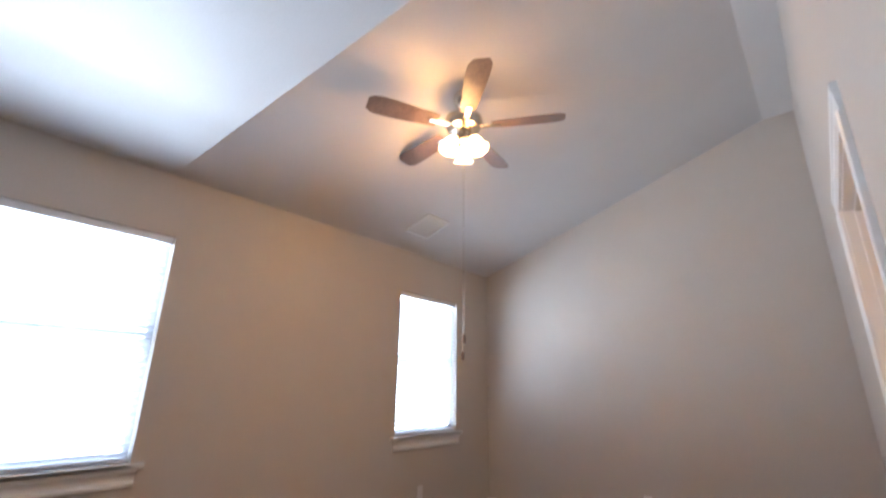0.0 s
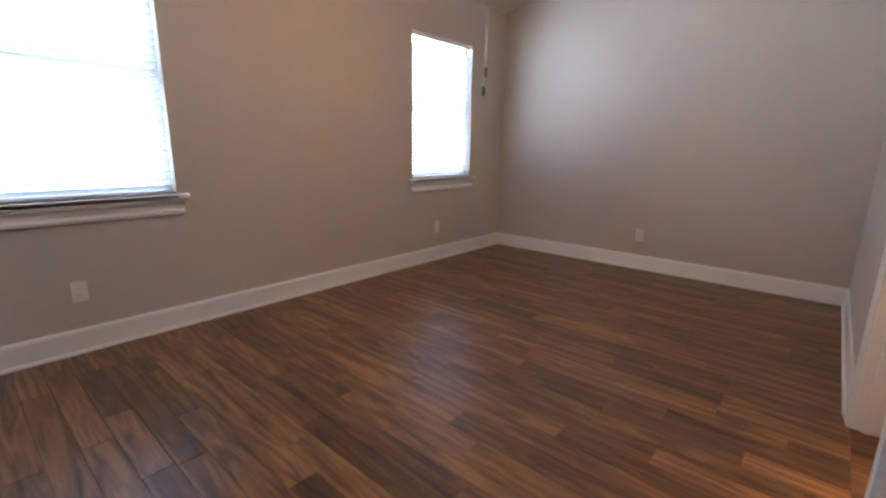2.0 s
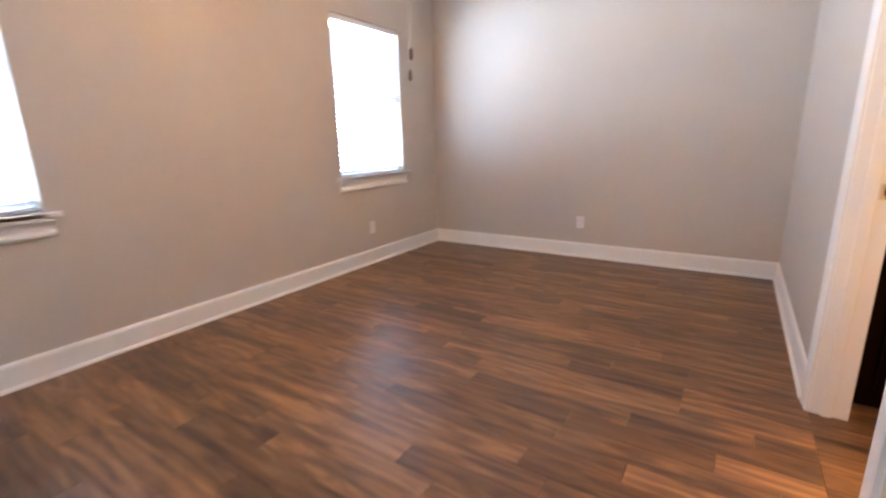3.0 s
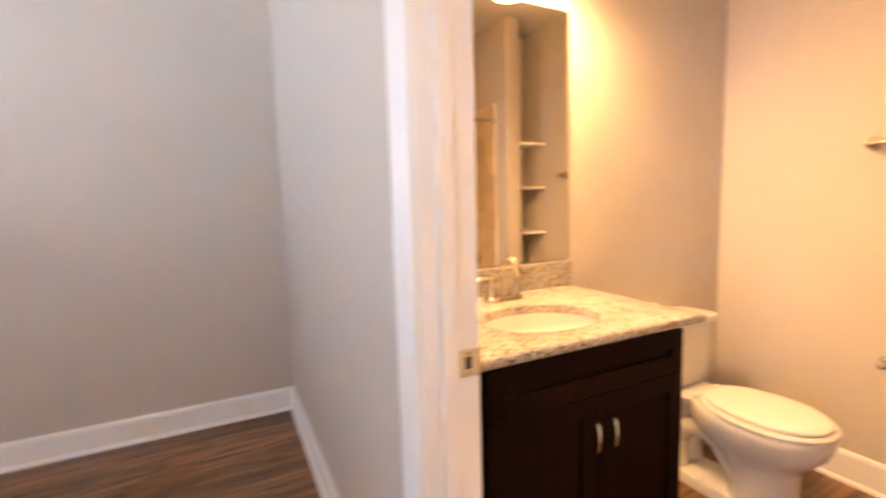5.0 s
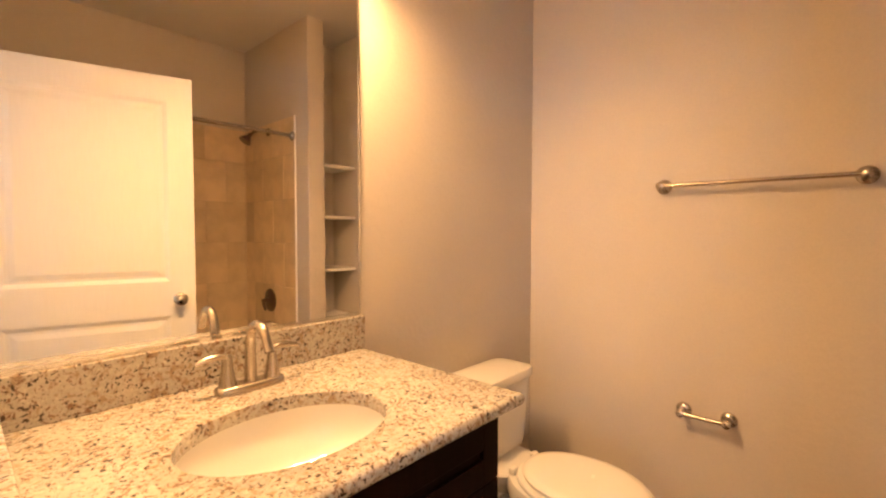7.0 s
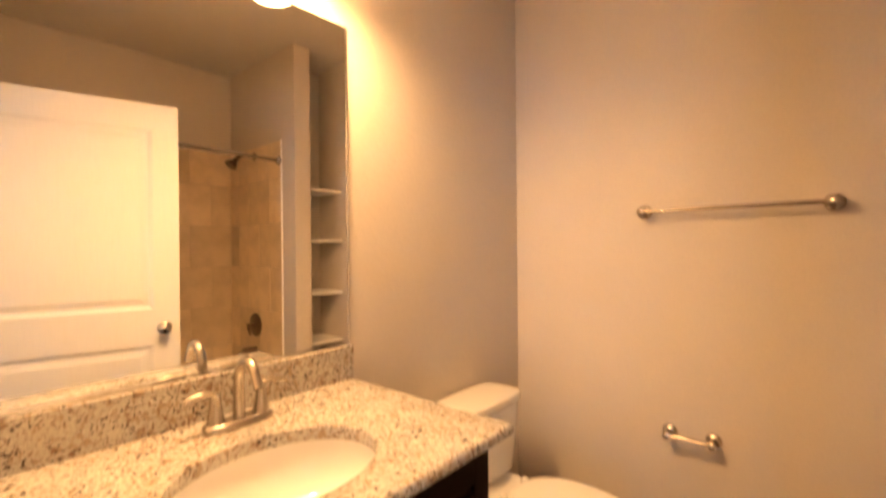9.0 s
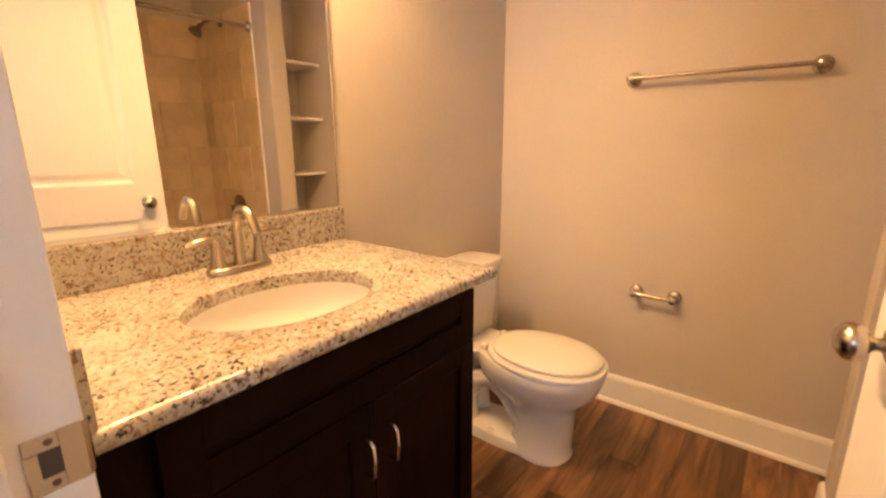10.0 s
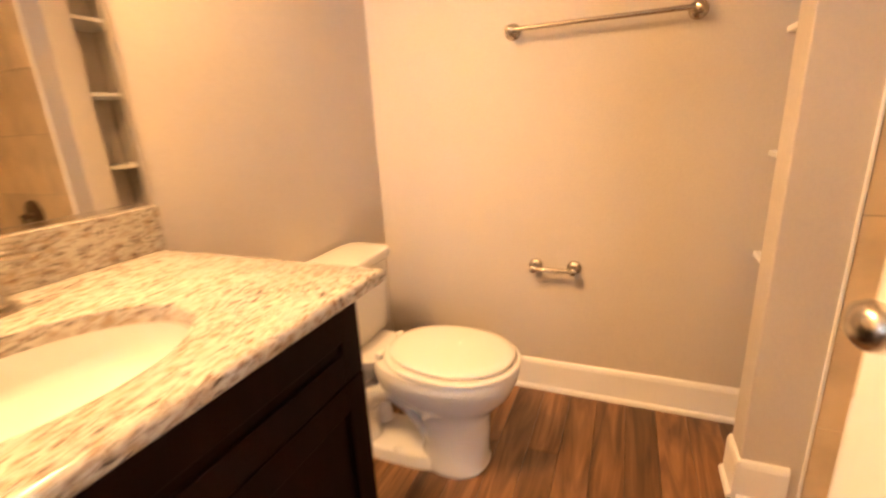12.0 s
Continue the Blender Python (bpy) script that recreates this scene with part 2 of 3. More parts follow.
def oval(cx, cy, z, rx, ry, n=40, power=2.0, back=None):
    """A ring in plan; back gives the half length towards +y where it differs."""
    ring = []
    for i in range(n):
        a = 2 * math.pi * i / n
        c, s = math.cos(a), math.sin(a)
        r = 2.0 / power
        ly = back if back and s > 0 else ry
        ring.append((cx + rx * math.copysign(abs(c) ** r, c), cy + ly * math.copysign(abs(s) ** r, s), z))
    return ring


def turned(bm, profile, m=None, n=24):
    """A body of revolution about z from (radius, height) pairs."""
    rings = [[(r * math.cos(2 * math.pi * i / n), r * math.sin(2 * math.pi * i / n), z) for i in range(n)] for r, z in profile]
    b = loft(bmesh.new(), rings)
    join(bm, b, m)
    return bm


def tube(bm, points, radii, n=14):
    """A round bar along points; radii one number or one each."""
    pts = [Vector(p) for p in points]
    radii = [radii] * len(pts) if isinstance(radii, (int, float)) else radii
    rings, side = [], None
    for i, p in enumerate(pts):
        d = (pts[min(i + 1, len(pts) - 1)] - pts[max(i - 1, 0)]).normalized()
        if side is None:
            side = d.cross(Vector((0, 0, 1)) if abs(d.z) < 0.9 else Vector((0, 1, 0))).normalized()
        side = (side - d * side.dot(d)).normalized()
        up = d.cross(side)
        rings.append([p + radii[i] * (math.cos(2 * math.pi * k / n) * side + math.sin(2 * math.pi * k / n) * up) for k in range(n)])
    join(bm, loft(bmesh.new(), rings))
    return bm


def extruded(bm, outline, m, length):
    """Extrudes an outline in the local xz plane by length along local y."""
    rings = [[m @ Vector((d, y, z)) for d, z in outline] for y in (0, length)]
    join(bm, loft(bmesh.new(), rings))
    return bm


# ---- structure ----
bm = bmesh.new()
X0 = WX - 0.15
ys = [BY - 0.15, WIN_A[0], WIN_A[1], WIN_B[0], WIN_B[1], FY + 0.15]
for i, (y0, y1) in enumerate(zip(ys, ys[1:])):
    if i % 2 == 0:
        box(bm, X0, WX, y0, y1, -0.1, 3.9)
    else:
        box(bm, X0, WX, y0, y1, -0.1, WIN_A[2])
        box(bm, X0, WX, y0, y1, WIN_A[3], 3.9)
structure("wall_west", bm, PAINT, "greige painted drywall with two window openings", "wall")
structure("wall_north", box(bmesh.new(), WX, 0, FY, FY + 0.15, -0.1, 3.9), PAINT, "greige painted drywall under the sloped ceiling", "wall")
structure("wall_south", box(bmesh.new(), WX, EX + 0.12, BY - 0.15, BY, -0.1, 3.9), PAINT, "plain greige painted drywall", "wall")
bm = bmesh.new()
JAMB = 0.02
box(bm, 0, TX, BY, -DOOR_W - JAMB, -0.1, 3.9)
box(bm, 0, TX, JAMB, FY + 0.15, -0.1, 3.9)
box(bm, 0, TX, -DOOR_W - JAMB, JAMB, DOOR_H + JAMB, 3.9)
structure("wall_east", bm, PAINT, "greige painted drywall with the bathroom doorway", "wall")
structure("wall_vanity", box(bmesh.new(), TX, EX + 0.12, VY, VY + 0.12, -0.1, CEIL + 0.1), PAINT, "lightly textured greige bathroom wall", "wall")
structure("wall_end", box(bmesh.new(), EX, EX + 0.12, BY, VY, -0.1, CEIL + 0.1), PAINT, "lightly textured greige bathroom end wall", "wall")
structure("wall_tub", box(bmesh.new(), TX, EX, TUBY - 0.12, TUBY, -0.1, CEIL + 0.1), PAINT, "greige painted wall above the tub tiles", "wall")
structure("wall_stub", box(bmesh.new(), STUB_X0, STUB_X1, TUBY, STUB_Y, -0.1, CEIL, 0.004), PAINT, "narrow painted wall between tub and shelf niche", "wall")
structure("wall_niche", box(bmesh.new(), STUB_X1, EX, -1.15, -1.05, -0.1, CEIL), PAINT, "painted back of the shelf niche", "wall")

structure("ceiling_bath", box(bmesh.new(), TX, EX, TUBY, VY, CEIL, CEIL + 0.1), CEIL_PAINT, "flat painted bathroom ceiling", "ceiling")
structure("ceiling_flat", box(bmesh.new(), WX, 0, BY, VAULT_Y, CEIL, 3.9), CEIL_PAINT, "flat pale ceiling beside the vault", "ceiling")
bm = bmesh.new()
ring = [(WX, CEIL), (RIDGE_X, RIDGE_Z), (0, RIDGE_Z), (0, 3.95), (WX, 3.95)]
loft(bm, [[(x, y, z) for x, z in ring] for y in (VAULT_Y, FY)])
structure("ceiling_vault", bm, CEIL_PAINT, "sloped pale ceiling that rises from the window wall", "ceiling")

BASE_OUT = [(0, 0), (0.026, 0), (0.026, 0.008), (0.022, 0.016), (0.014, 0.02), (0.014, 0.124), (0.011, 0.135), (0.006, 0.143), (0, 0.145)]


def baseboard(x, y, heading, length, label="white painted baseboard with a shoe moulding"):
    """Runs from (x, y); the room lies to the right of its heading."""
    bm = bmesh.new()
    extruded(bm, BASE_OUT, pose(x, y, 0, 0, 0, heading - 90), length)
    return structure("baseboard", bm, TRIM, label, "baseboard")


baseboard(WX, BY, 90, FY - BY)
baseboard(WX, FY, 0, -WX)
baseboard(0, FY, -90, FY - 0.1)
baseboard(0, -DOOR_W - 0.1, -90, -BY - DOOR_W - 0.1)
baseboard(0, BY, 180, -WX)
baseboard(EX, VY, -90, VY + 1.05)
baseboard(1.0, VY, 0, EX - 1.0)
baseboard(STUB_X1, STUB_Y, 180, STUB_X1 - STUB_X0 + 0.014)
baseboard(STUB_X0, STUB_Y, -90, 0.125)
baseboard(EX, -1.05, 180, EX - STUB_X1)

# door lining, stop and casings
bm = bmesh.new()
box(bm, -0.001, TX + 0.001, 0, JAMB, 0, DOOR_H + JAMB, 0.002)
box(bm, -0.001, TX + 0.001, -DOOR_W - JAMB, -DOOR_W, 0, DOOR_H + JAMB, 0.002)
box(bm, -0.001, TX + 0.001, -DOOR_W, 0, DOOR_H, DOOR_H + JAMB, 0.002)
box(bm, 0.038, 0.074, -0.012, 0, 0, DOOR_H, 0.003)
box(bm, 0.038, 0.074, -DOOR_W, -DOOR_W + 0.012, 0, DOOR_H, 0.003)
box(bm, 0.038, 0.074, -DOOR_W + 0.012, -0.012, DOOR_H - 0.012, DOOR_H, 0.003)
structure("door_frame", bm, TRIM, "white painted door lining with a stop", "door frame")
CASE = [(0, 0.006), (0.011, 0.006), (0.013, 0.012), (0.013, 0.022), (0.016, 0.028), (0.016, 0.060), (0.020, 0.068), (0.020, 0.088), (0.016, 0.094), (0, 0.094)]


def casing(side, width):
    """Casing round the doorway on one side of the wall; side -1 bedroom, 1 bathroom."""
    k = width / 0.094
    x = 0 if side < 0 else TX
    bm = bmesh.new()
    top = DOOR_H + 0.006
    for sign, y in ((1, 0), (-1, -DOOR_W)):
        if side > 0 and sign > 0:
            continue  # no room for a leg beside the worktop
        rings = [[(x + side * d, y + sign * w * k, z) for d, w in CASE] for z in (0, top)]
        join(bm, loft(bmesh.new(), rings))
    rings = [[(x + side * d, y, DOOR_H + w * k) for d, w in CASE] for y in (-DOOR_W - 0.094 * k, 0.094 * k if side < 0 else 0.0)]
    join(bm, loft(bmesh.new(), rings))
    return structure("trim", bm, TRIM, "white moulded casing round the bathroom doorway", "door casing")


casing(-1, 0.096)
casing(1, 0.06)


# ---- windows with blinds ----
def window_unit(number, y0, y1, z0, z1, splits, label):
    base = thing("window_%d" % number, label, "window", (WX, (y0 + y1) / 2, z0))
    base["kind"] = "structure"
    xo = WX - 0.13
    edges = [y0] + splits + [y1]
    for a, b in zip(edges, edges[1:]):
        bm = bmesh.new()
        t = 0.034
        box(bm, xo, xo + 0.05, a, a + t, z0, z1, 0.003)
        box(bm, xo, xo + 0.05, b - t, b, z0, z1, 0.003)
        box(bm, xo, xo + 0.05, a + t, b - t, z0, z0 + t, 0.003)
        box(bm, xo, xo + 0.05, a + t, b - t, z1 - t, z1, 0.003)
        zm = (z0 + z1) / 2
        box(bm, xo + 0.005, xo + 0.045, a + t, b - t, zm - 0.025, zm + 0.025, 0.003)
        part("window_frame", bm, VINYL, base)
        for p, q in ((z0 + t, zm - 0.025), (zm + 0.025, z1 - t)):
            g = part("pane", box(bmesh.new(), xo + 0.02, xo + 0.026, a + t, b - t, p, q), GLASS, base)
            g.visible_shadow = False
    bm = box(bmesh.new(), WX - 0.13, WX + 0.045, y0 + 0.002, y1 - 0.002, z0 - 0.034, z0, 0.004)
    box(bm, WX + 0.0015, WX + 0.045, y0 - 0.065, y1 + 0.065, z0 - 0.034, z0 - 0.0005, 0.008)
    part("window_sill", bm, TRIM, base, "white painted stool")
    bm = bmesh.new()
    rings = [[(WX + d, y, z0 - 0.034 - h) for d, h in ((0, 0), (0.036, 0), (0.034, 0.012), (0.026, 0.022), (0.016, 0.036), (0.012, 0.05), (0.012, 0.062), (0.022, 0.066), (0.025, 0.076), (0.023, 0.088), (0.016, 0.096), (0, 0.098))] for y in (y0 - 0.03, y1 + 0.03)]
    join(bm, loft(bmesh.new(), rings))
    part("apron", bm, TRIM, base, "white moulded apron under the stool")
    return base


def blind(y0, y1, z0, z1, cord_y):
    base = thing("window_blind", "white two-inch slat blind lowered and half open in the window", "blind", (WX - 0.05, (y0 + y1) / 2, z0), "window blinds")
    xc = WX - 0.045
    part("headrail", box(bmesh.new(), xc - 0.028, xc + 0.03, y0, y1, z1 - 0.05, z1 - 0.002, 0.003), VINYL, base, "white valance")
    part("bottom_rail", box(bmesh.new(), xc - 0.025, xc + 0.025, y0, y1, z0 + 0.004, z0 + 0.022, 0.004), SLAT, base)
    pitch = 0.043
    n = int((z1 - 0.07 - z0 - 0.03) / pitch)
    half = (y1 - y0) / 2 - 0.003
    tilt = radians(36)
    bm = bmesh.new()
    outline = []
    for k in range(5):
        u = -0.025 + 0.0125 * k
        outline.append((u, 0.0025 * (1 - (u / 0.025) ** 2)))
    outline += [(u, w - 0.0028) for u, w in reversed(outline)]
    c, s = math.cos(tilt), math.sin(tilt)
    loft(bm, [[(u * c - w * s, y, u * s + w * c) for u, w in outline] for y in (-half, half)])
    first = part("slat", bm, SLAT, base)
    mesh = first.data
    for k in range(n):
        ob = first if k == 0 else new("slat", mesh)
        if k:
            ob.parent = base
            ob.matrix_parent_inverse = base.matrix_world.inverted()
        ob.location = (xc, (y0 + y1) / 2, z0 + 0.045 + pitch * k)
    for y in (y0 + 0.12, y1 - 0.12):
        part("ladder_cord", tube(bmesh.new(), [(xc + 0.029, y, z0 + 0.02), (xc + 0.029, y, z1 - 0.05)], 0.0012, 6), VINYL, base)
    cord = part("pull_cord", tube(bmesh.new(), [(xc + 0.034, cord_y, z1 - 0.06), (xc + 0.034, cord_y, z1 - 0.62)], 0.0015, 6), VINYL, base)
    part("tassel", turned(bmesh.new(), [(0.002, 0.0), (0.005, -0.008), (0.007, -0.035), (0.002, -0.04)], Matrix.Translation((xc + 0.034, cord_y, z1 - 0.62)), 10), PLASTIC, cord)
    return base


CORD_A = -2.28
window_unit(1, *WIN_A, [], "wide white window with a lowered blind and a moulded sill")
window_unit(2, *WIN_B, [], "single white window with a blind and a moulded sill")
blind(WIN_A[0] + 0.006, WIN_A[1] - 0.006, WIN_A[2], WIN_A[3], CORD_A)
blind(WIN_B[0] + 0.006, WIN_B[1] - 0.006, WIN_B[2], WIN_B[3], WIN_B[0] + 0.08)
bm = box(bmesh.new(), WX - 3.0, WX - 2.95, BY - 3, FY + 3, -1.0, 5.5)
structure("backdrop", bm, BACKDROP, "bright hazy daylight outside the windows", "backdrop")


# ---- ceiling fan ----
def ceiling_fan():
    fx, fy = FAN
    top = CEIL + (fx - WX) * (RIDGE_Z - CEIL) / (RIDGE_X - WX)
    base = thing("ceiling_fan", "five-blade ceiling fan with brushed nickel body and lit glass shades", "ceiling fan", (fx, fy, top))
    at = Matrix.Translation((fx, fy, 0))
    part("canopy", turned(bmesh.new(), [(0.03, top - 0.10), (0.065, top - 0.06), (0.075, top - 0.015), (0.075, top + 0.03)], at, 28), NICKEL, base, smooth=True)
    part("down_rod", turned(bmesh.new(), [(0.013, 3.06), (0.013, top - 0.08)], at, 14), NICKEL, base, smooth=True)
    part("motor_housing", turned(bmesh.new(), [(0.02, 3.10), (0.07, 3.09), (0.125, 3.05), (0.13, 3.01), (0.11, 2.975), (0.07, 2.96), (0.02, 2.955)], at, 36), NICKEL, base, "brushed nickel motor housing", True)
    part("light_fitter", turned(bmesh.new(), [(0.02, 2.96), (0.05, 2.955), (0.055, 2.92), (0.045, 2.895), (0.015, 2.885)], at, 28), NICKEL, base, smooth=True)
    for k in range(5):
        a = 28 + 72 * k
        m = pose(fx, fy, 2.99, 0, 0, a)
        bm = bmesh.new()
        steps, rings = 14, []
        for i in range(steps + 1):
            u = i / steps
            x = 0.19 + 0.47 * u
            w = 0.052 + 0.020 * min(1, u * 1.5)
            if u > 0.85:
                w *= math.sqrt(max(0.02, 1 - ((u - 0.85) / 0.155) ** 2)) * 0.55 + 0.45
            slope = math.tan(radians(12))
            rings.append([m @ Vector((x, y, y * slope + h)) for y, h in ((-w, 0.003), (w, 0.003), (w, -0.003), (-w, -0.003))])
        join(bm, loft(bmesh.new(), rings))
        part("blade", bm, BLADE, base, "dark walnut blade")
        bm = bmesh.new()
        box(bm, 0.10, 0.25, -0.018, 0.018, -0.012, -0.005, 0.003)
        b2 = bmesh.new()
        join(b2, bm, m)
        part("blade_iron", b2, NICKEL, base)
    for k in range(3):
        a = 8 + 120 * k
        m = pose(fx, fy, 2.905, 0, 0, a) @ pose(0.065, 0, 0, 0, -24, 0)
        part("lamp_arm", tube(bmesh.new(), [m @ Vector((-0.03, 0, 0.02)), m @ Vector((0, 0, 0.0)), m @ Vector((0, 0, -0.025))], 0.011, 12), NICKEL, base, smooth=True)
        prof = [(0.022, -0.02), (0.034, -0.035), (0.042, -0.06), (0.045, -0.085), (0.055, -0.115), (0.062, -0.125)]
        prof += [(r - 0.003, z + 0.001) for r, z in reversed(prof)]
        rings = [[m @ Vector((r * math.cos(math.tau * i / 24), r * math.sin(math.tau * i / 24), z)) for i in range(24)] for r, z in prof]
        part("shade", loft(bmesh.new(), rings, False, False), FAN_GLASS, base, "frosted glass bell shade", True)
    for dx, end in ((0.005, 1.62), (-0.005, 1.525)):
        chain = part("pull_chain", tube(bmesh.new(), [(fx + dx, fy, 2.89), (fx + dx, fy, end)], 0.0013, 6), NICKEL, base)
        part("fob", turned(bmesh.new(), [(0.003, 0.0), (0.009, -0.012), (0.010, -0.045), (0.004, -0.055)], Matrix.Translation((fx + dx, fy, end)), 12), BLADE, chain, "dark wooden pull fob", True)
    return base


ceiling_fan()


# ---- outlets and vent ----
def outlet(m, gang=1):
    base = thing("wall_outlet", "white plastic duplex outlet above the baseboard", "outlet", m.translation, "wall outlets")
    w = 0.037 * gang if gang == 1 else 0.058
    def put(b):
        o = bmesh.new()
        join(o, b, m)
        return o
    plate = part("cover_plate", put(box(bmesh.new(), -w, w, -0.006, 0.001, -0.06, 0.06, 0.002)), PLASTIC, base)
    for g in range(gang):
        gx = 0 if gang == 1 else -0.024 + 0.048 * g
        for z in (-0.02, 0.02):
            face = part("socket", put(box(bmesh.new(), gx - 0.015, gx + 0.015, -0.0085, -0.004, z - 0.013, z + 0.013, 0.002)), PLASTIC, base)
            for sx in (-0.006, 0.006):
                # dark bar on the socket face, coloured as the shade in a slot
                part("slot_shade", put(box(bmesh.new(), gx + sx - 0.001, gx + sx + 0.001, -0.0088, -0.0078, z - 0.004, z + 0.004)), HOLE_SHADE, face)
    return base


outlet(pose(-1.63, FY, 0.353))
outlet(pose(WX, -2.062, 0.361, 0, 0, 90))
outlet(pose(WX, 0.973, 0.362, 0, 0, 90))

slope = math.degrees(math.atan2(RIDGE_Z - CEIL, RIDGE_X - WX))
vx = -2.94
VENT = pose(vx, 0.53, CEIL + (vx - WX) * (RIDGE_Z - CEIL) / (RIDGE_X - WX), 0, -slope, 0)
vent = thing("ceiling_vent", "white square air register in the sloped ceiling", "air vent", VENT.translation)
bm = bmesh.new()
for sign in (-1, 1):
    box(bm, min(sign * 0.16, sign * 0.13), max(sign * 0.16, sign * 0.13), -0.16, 0.16, -0.012, 0.001, 0.003)
    box(bm, -0.13, 0.13, min(sign * 0.16, sign * 0.13), max(sign * 0.16, sign * 0.13), -0.012, 0.001, 0.003)
o = bmesh.new()
join(o, bm, VENT)
part("frame", o, VENT_PAINT, vent)
for k in range(9):
    b = box(bmesh.new(), -0.012, 0.012, -0.13, 0.13, -0.001, 0.001)
    o = bmesh.new()
    join(o, b, VENT @ pose(-0.112 + 0.028 * k, 0, -0.006, 0, -32, 0))
    part("louvre", o, VENT_PAINT, vent)

# ---- bathroom door ----
HINGE = (TX + 0.002, -DOOR_W + 0.006)
SWING = 15.7


def bathroom_door():
    m = pose(HINGE[0], HINGE[1], 0, 0, 0, SWING)
    base = thing("door_1", "white two-panel door standing open into the bathroom", "door", (HINGE[0], HINGE[1], 0))
    base["kind"] = "structure"
    w, th, z0, z1 = 0.861, 0.035, 0.012, DOOR_H - 0.004
    bm = bmesh.new()
    stile = 0.115
    panels = ((0.24, 0.87), (1.05, z1 - 0.125))
    box(bm, 0, stile, -th, 0, z0, z1, 0.002)
    box(bm, w - stile, w, -th, 0, z0, z1, 0.002)
    for a, b in ((z0, panels[0][0]), (panels[0][1], panels[1][0]), (panels[1][1], z1)):
        box(bm, stile - 0.002, w - stile + 0.002, -th, 0, a, b, 0.0008)
    o = bmesh.new()
    join(o, bm, m)
    slab = part("slab", o, DOOR_PAINT, base)
    for a, b in panels:
        bm = bmesh.new()
        for face, sgn in ((0, -1), (-th, 1)):
            def ring(inset, depth):
                x0, x1, p, q = stile + inset, w - stile - inset, a + inset, b - inset
                y = face + sgn * depth
                return [(x0, y, p), (x1, y, p), (x1, y, q), (x0, y, q)]
            join(bm, loft(bmesh.new(), [ring(-0.003, 0.001), ring(0.008, 0.005), ring(0.018, 0.010), ring(0.030, 0.010), ring(0.055, 0.004)], False, True))
        o = bmesh.new()
        join(o, bm, m)
        part("panel", o, DOOR_PAINT, slab, "raised panel")
    for side in (0, 1):
        k = m @ pose(w - 0.068, 0 if side == 0 else -th, 0.955, -90 if side == 0 else 90, 0, 0)
        knob = part("knob", turned(bmesh.new(), [(0.010, 0.003), (0.010, 0.028), (0.014, 0.034), (0.025, 0.042), (0.029, 0.052), (0.027, 0.062), (0.018, 0.070), (0.006, 0.073)], k, 28), NICKEL, slab, "brushed nickel round knob", True)
        part("rosette", turned(bmesh.new(), [(0.033, 0.0), (0.033, 0.003), (0.029, 0.007), (0.014, 0.010)], k, 28), NICKEL, slab, "brushed nickel rosette", True)
    o = bmesh.new()
    join(o, box(bmesh.new(), w - 0.001, w + 0.0015, -0.030, -0.005, 0.927, 0.983, 0.0005), m)
    part("latch_plate", o, NICKEL, slab)
    for z in (0.25, 1.03, 1.80):
        part("hinge", turned(bmesh.new(), [(0.006, z - 0.045), (0.006, z + 0.045)], Matrix.Translation((HINGE[0] + 0.004, HINGE[1] + 0.004, 0)), 10), NICKEL, base)
    return base


bathroom_door()

strike = thing("strike_plate", "brushed nickel strike plate screwed to the white jamb", "strike plate", (0.11, 0, 0.958))
sz, bm = 0.958, bmesh.new()
LIP = [(0.1105, 0.0), (0.116, 0.0), (0.122, -0.0004), (0.128, 0.0), (0.1325, 0.0022), (0.1345, 0.006)]
for z0, z1 in ((sz - 0.029, sz - 0.013), (sz + 0.013, sz + 0.029)):
    box(bm, 0.0845, 0.1105, -0.0022, 0.0, z0, z1, 0.0008)
box(bm, 0.0845, 0.0945, -0.0022, 0.0, sz - 0.013, sz + 0.013)
rings = []
for i, (x, y) in enumerate(LIP):
    h = 0.029 if i < 4 else 0.026 if i == 4 else 0.021
    rings.append([(x, y - 0.0022, sz - h), (x, y - 0.0022, sz + h), (x, y, sz + h), (x, y, sz - h)])
loft(bm, rings)
part("plate", bm, NICKEL, strike)
# jamb stays uncut; this thin dark sheet paints the pocket's shade
part("latch_hole_shade", box(bmesh.new(), 0.0945, 0.1105, -0.0008, 0.0, sz - 0.013, sz + 0.013), HOLE_SHADE, strike, "flat dark inset coloured as the shade in the latch pocket")
for z in (-0.021, 0.021):
    part("screw", turned(bmesh.new(), [(0.0036, 0), (0.0032, 0.0008), (0.001, 0.001)], pose(0.103, -0.0022, sz + z, 90, 0, 0), 12), BRONZE, strike)

# ---- vanity ----
CT = 0.922
CX0, CX1, CY0 = TX, 1.018, 0.080
SINK = (0.555, 0.330, 0.205, 0.155)
CAB0, CAB1, CABY = TX + 0.004, 0.948, 0.125


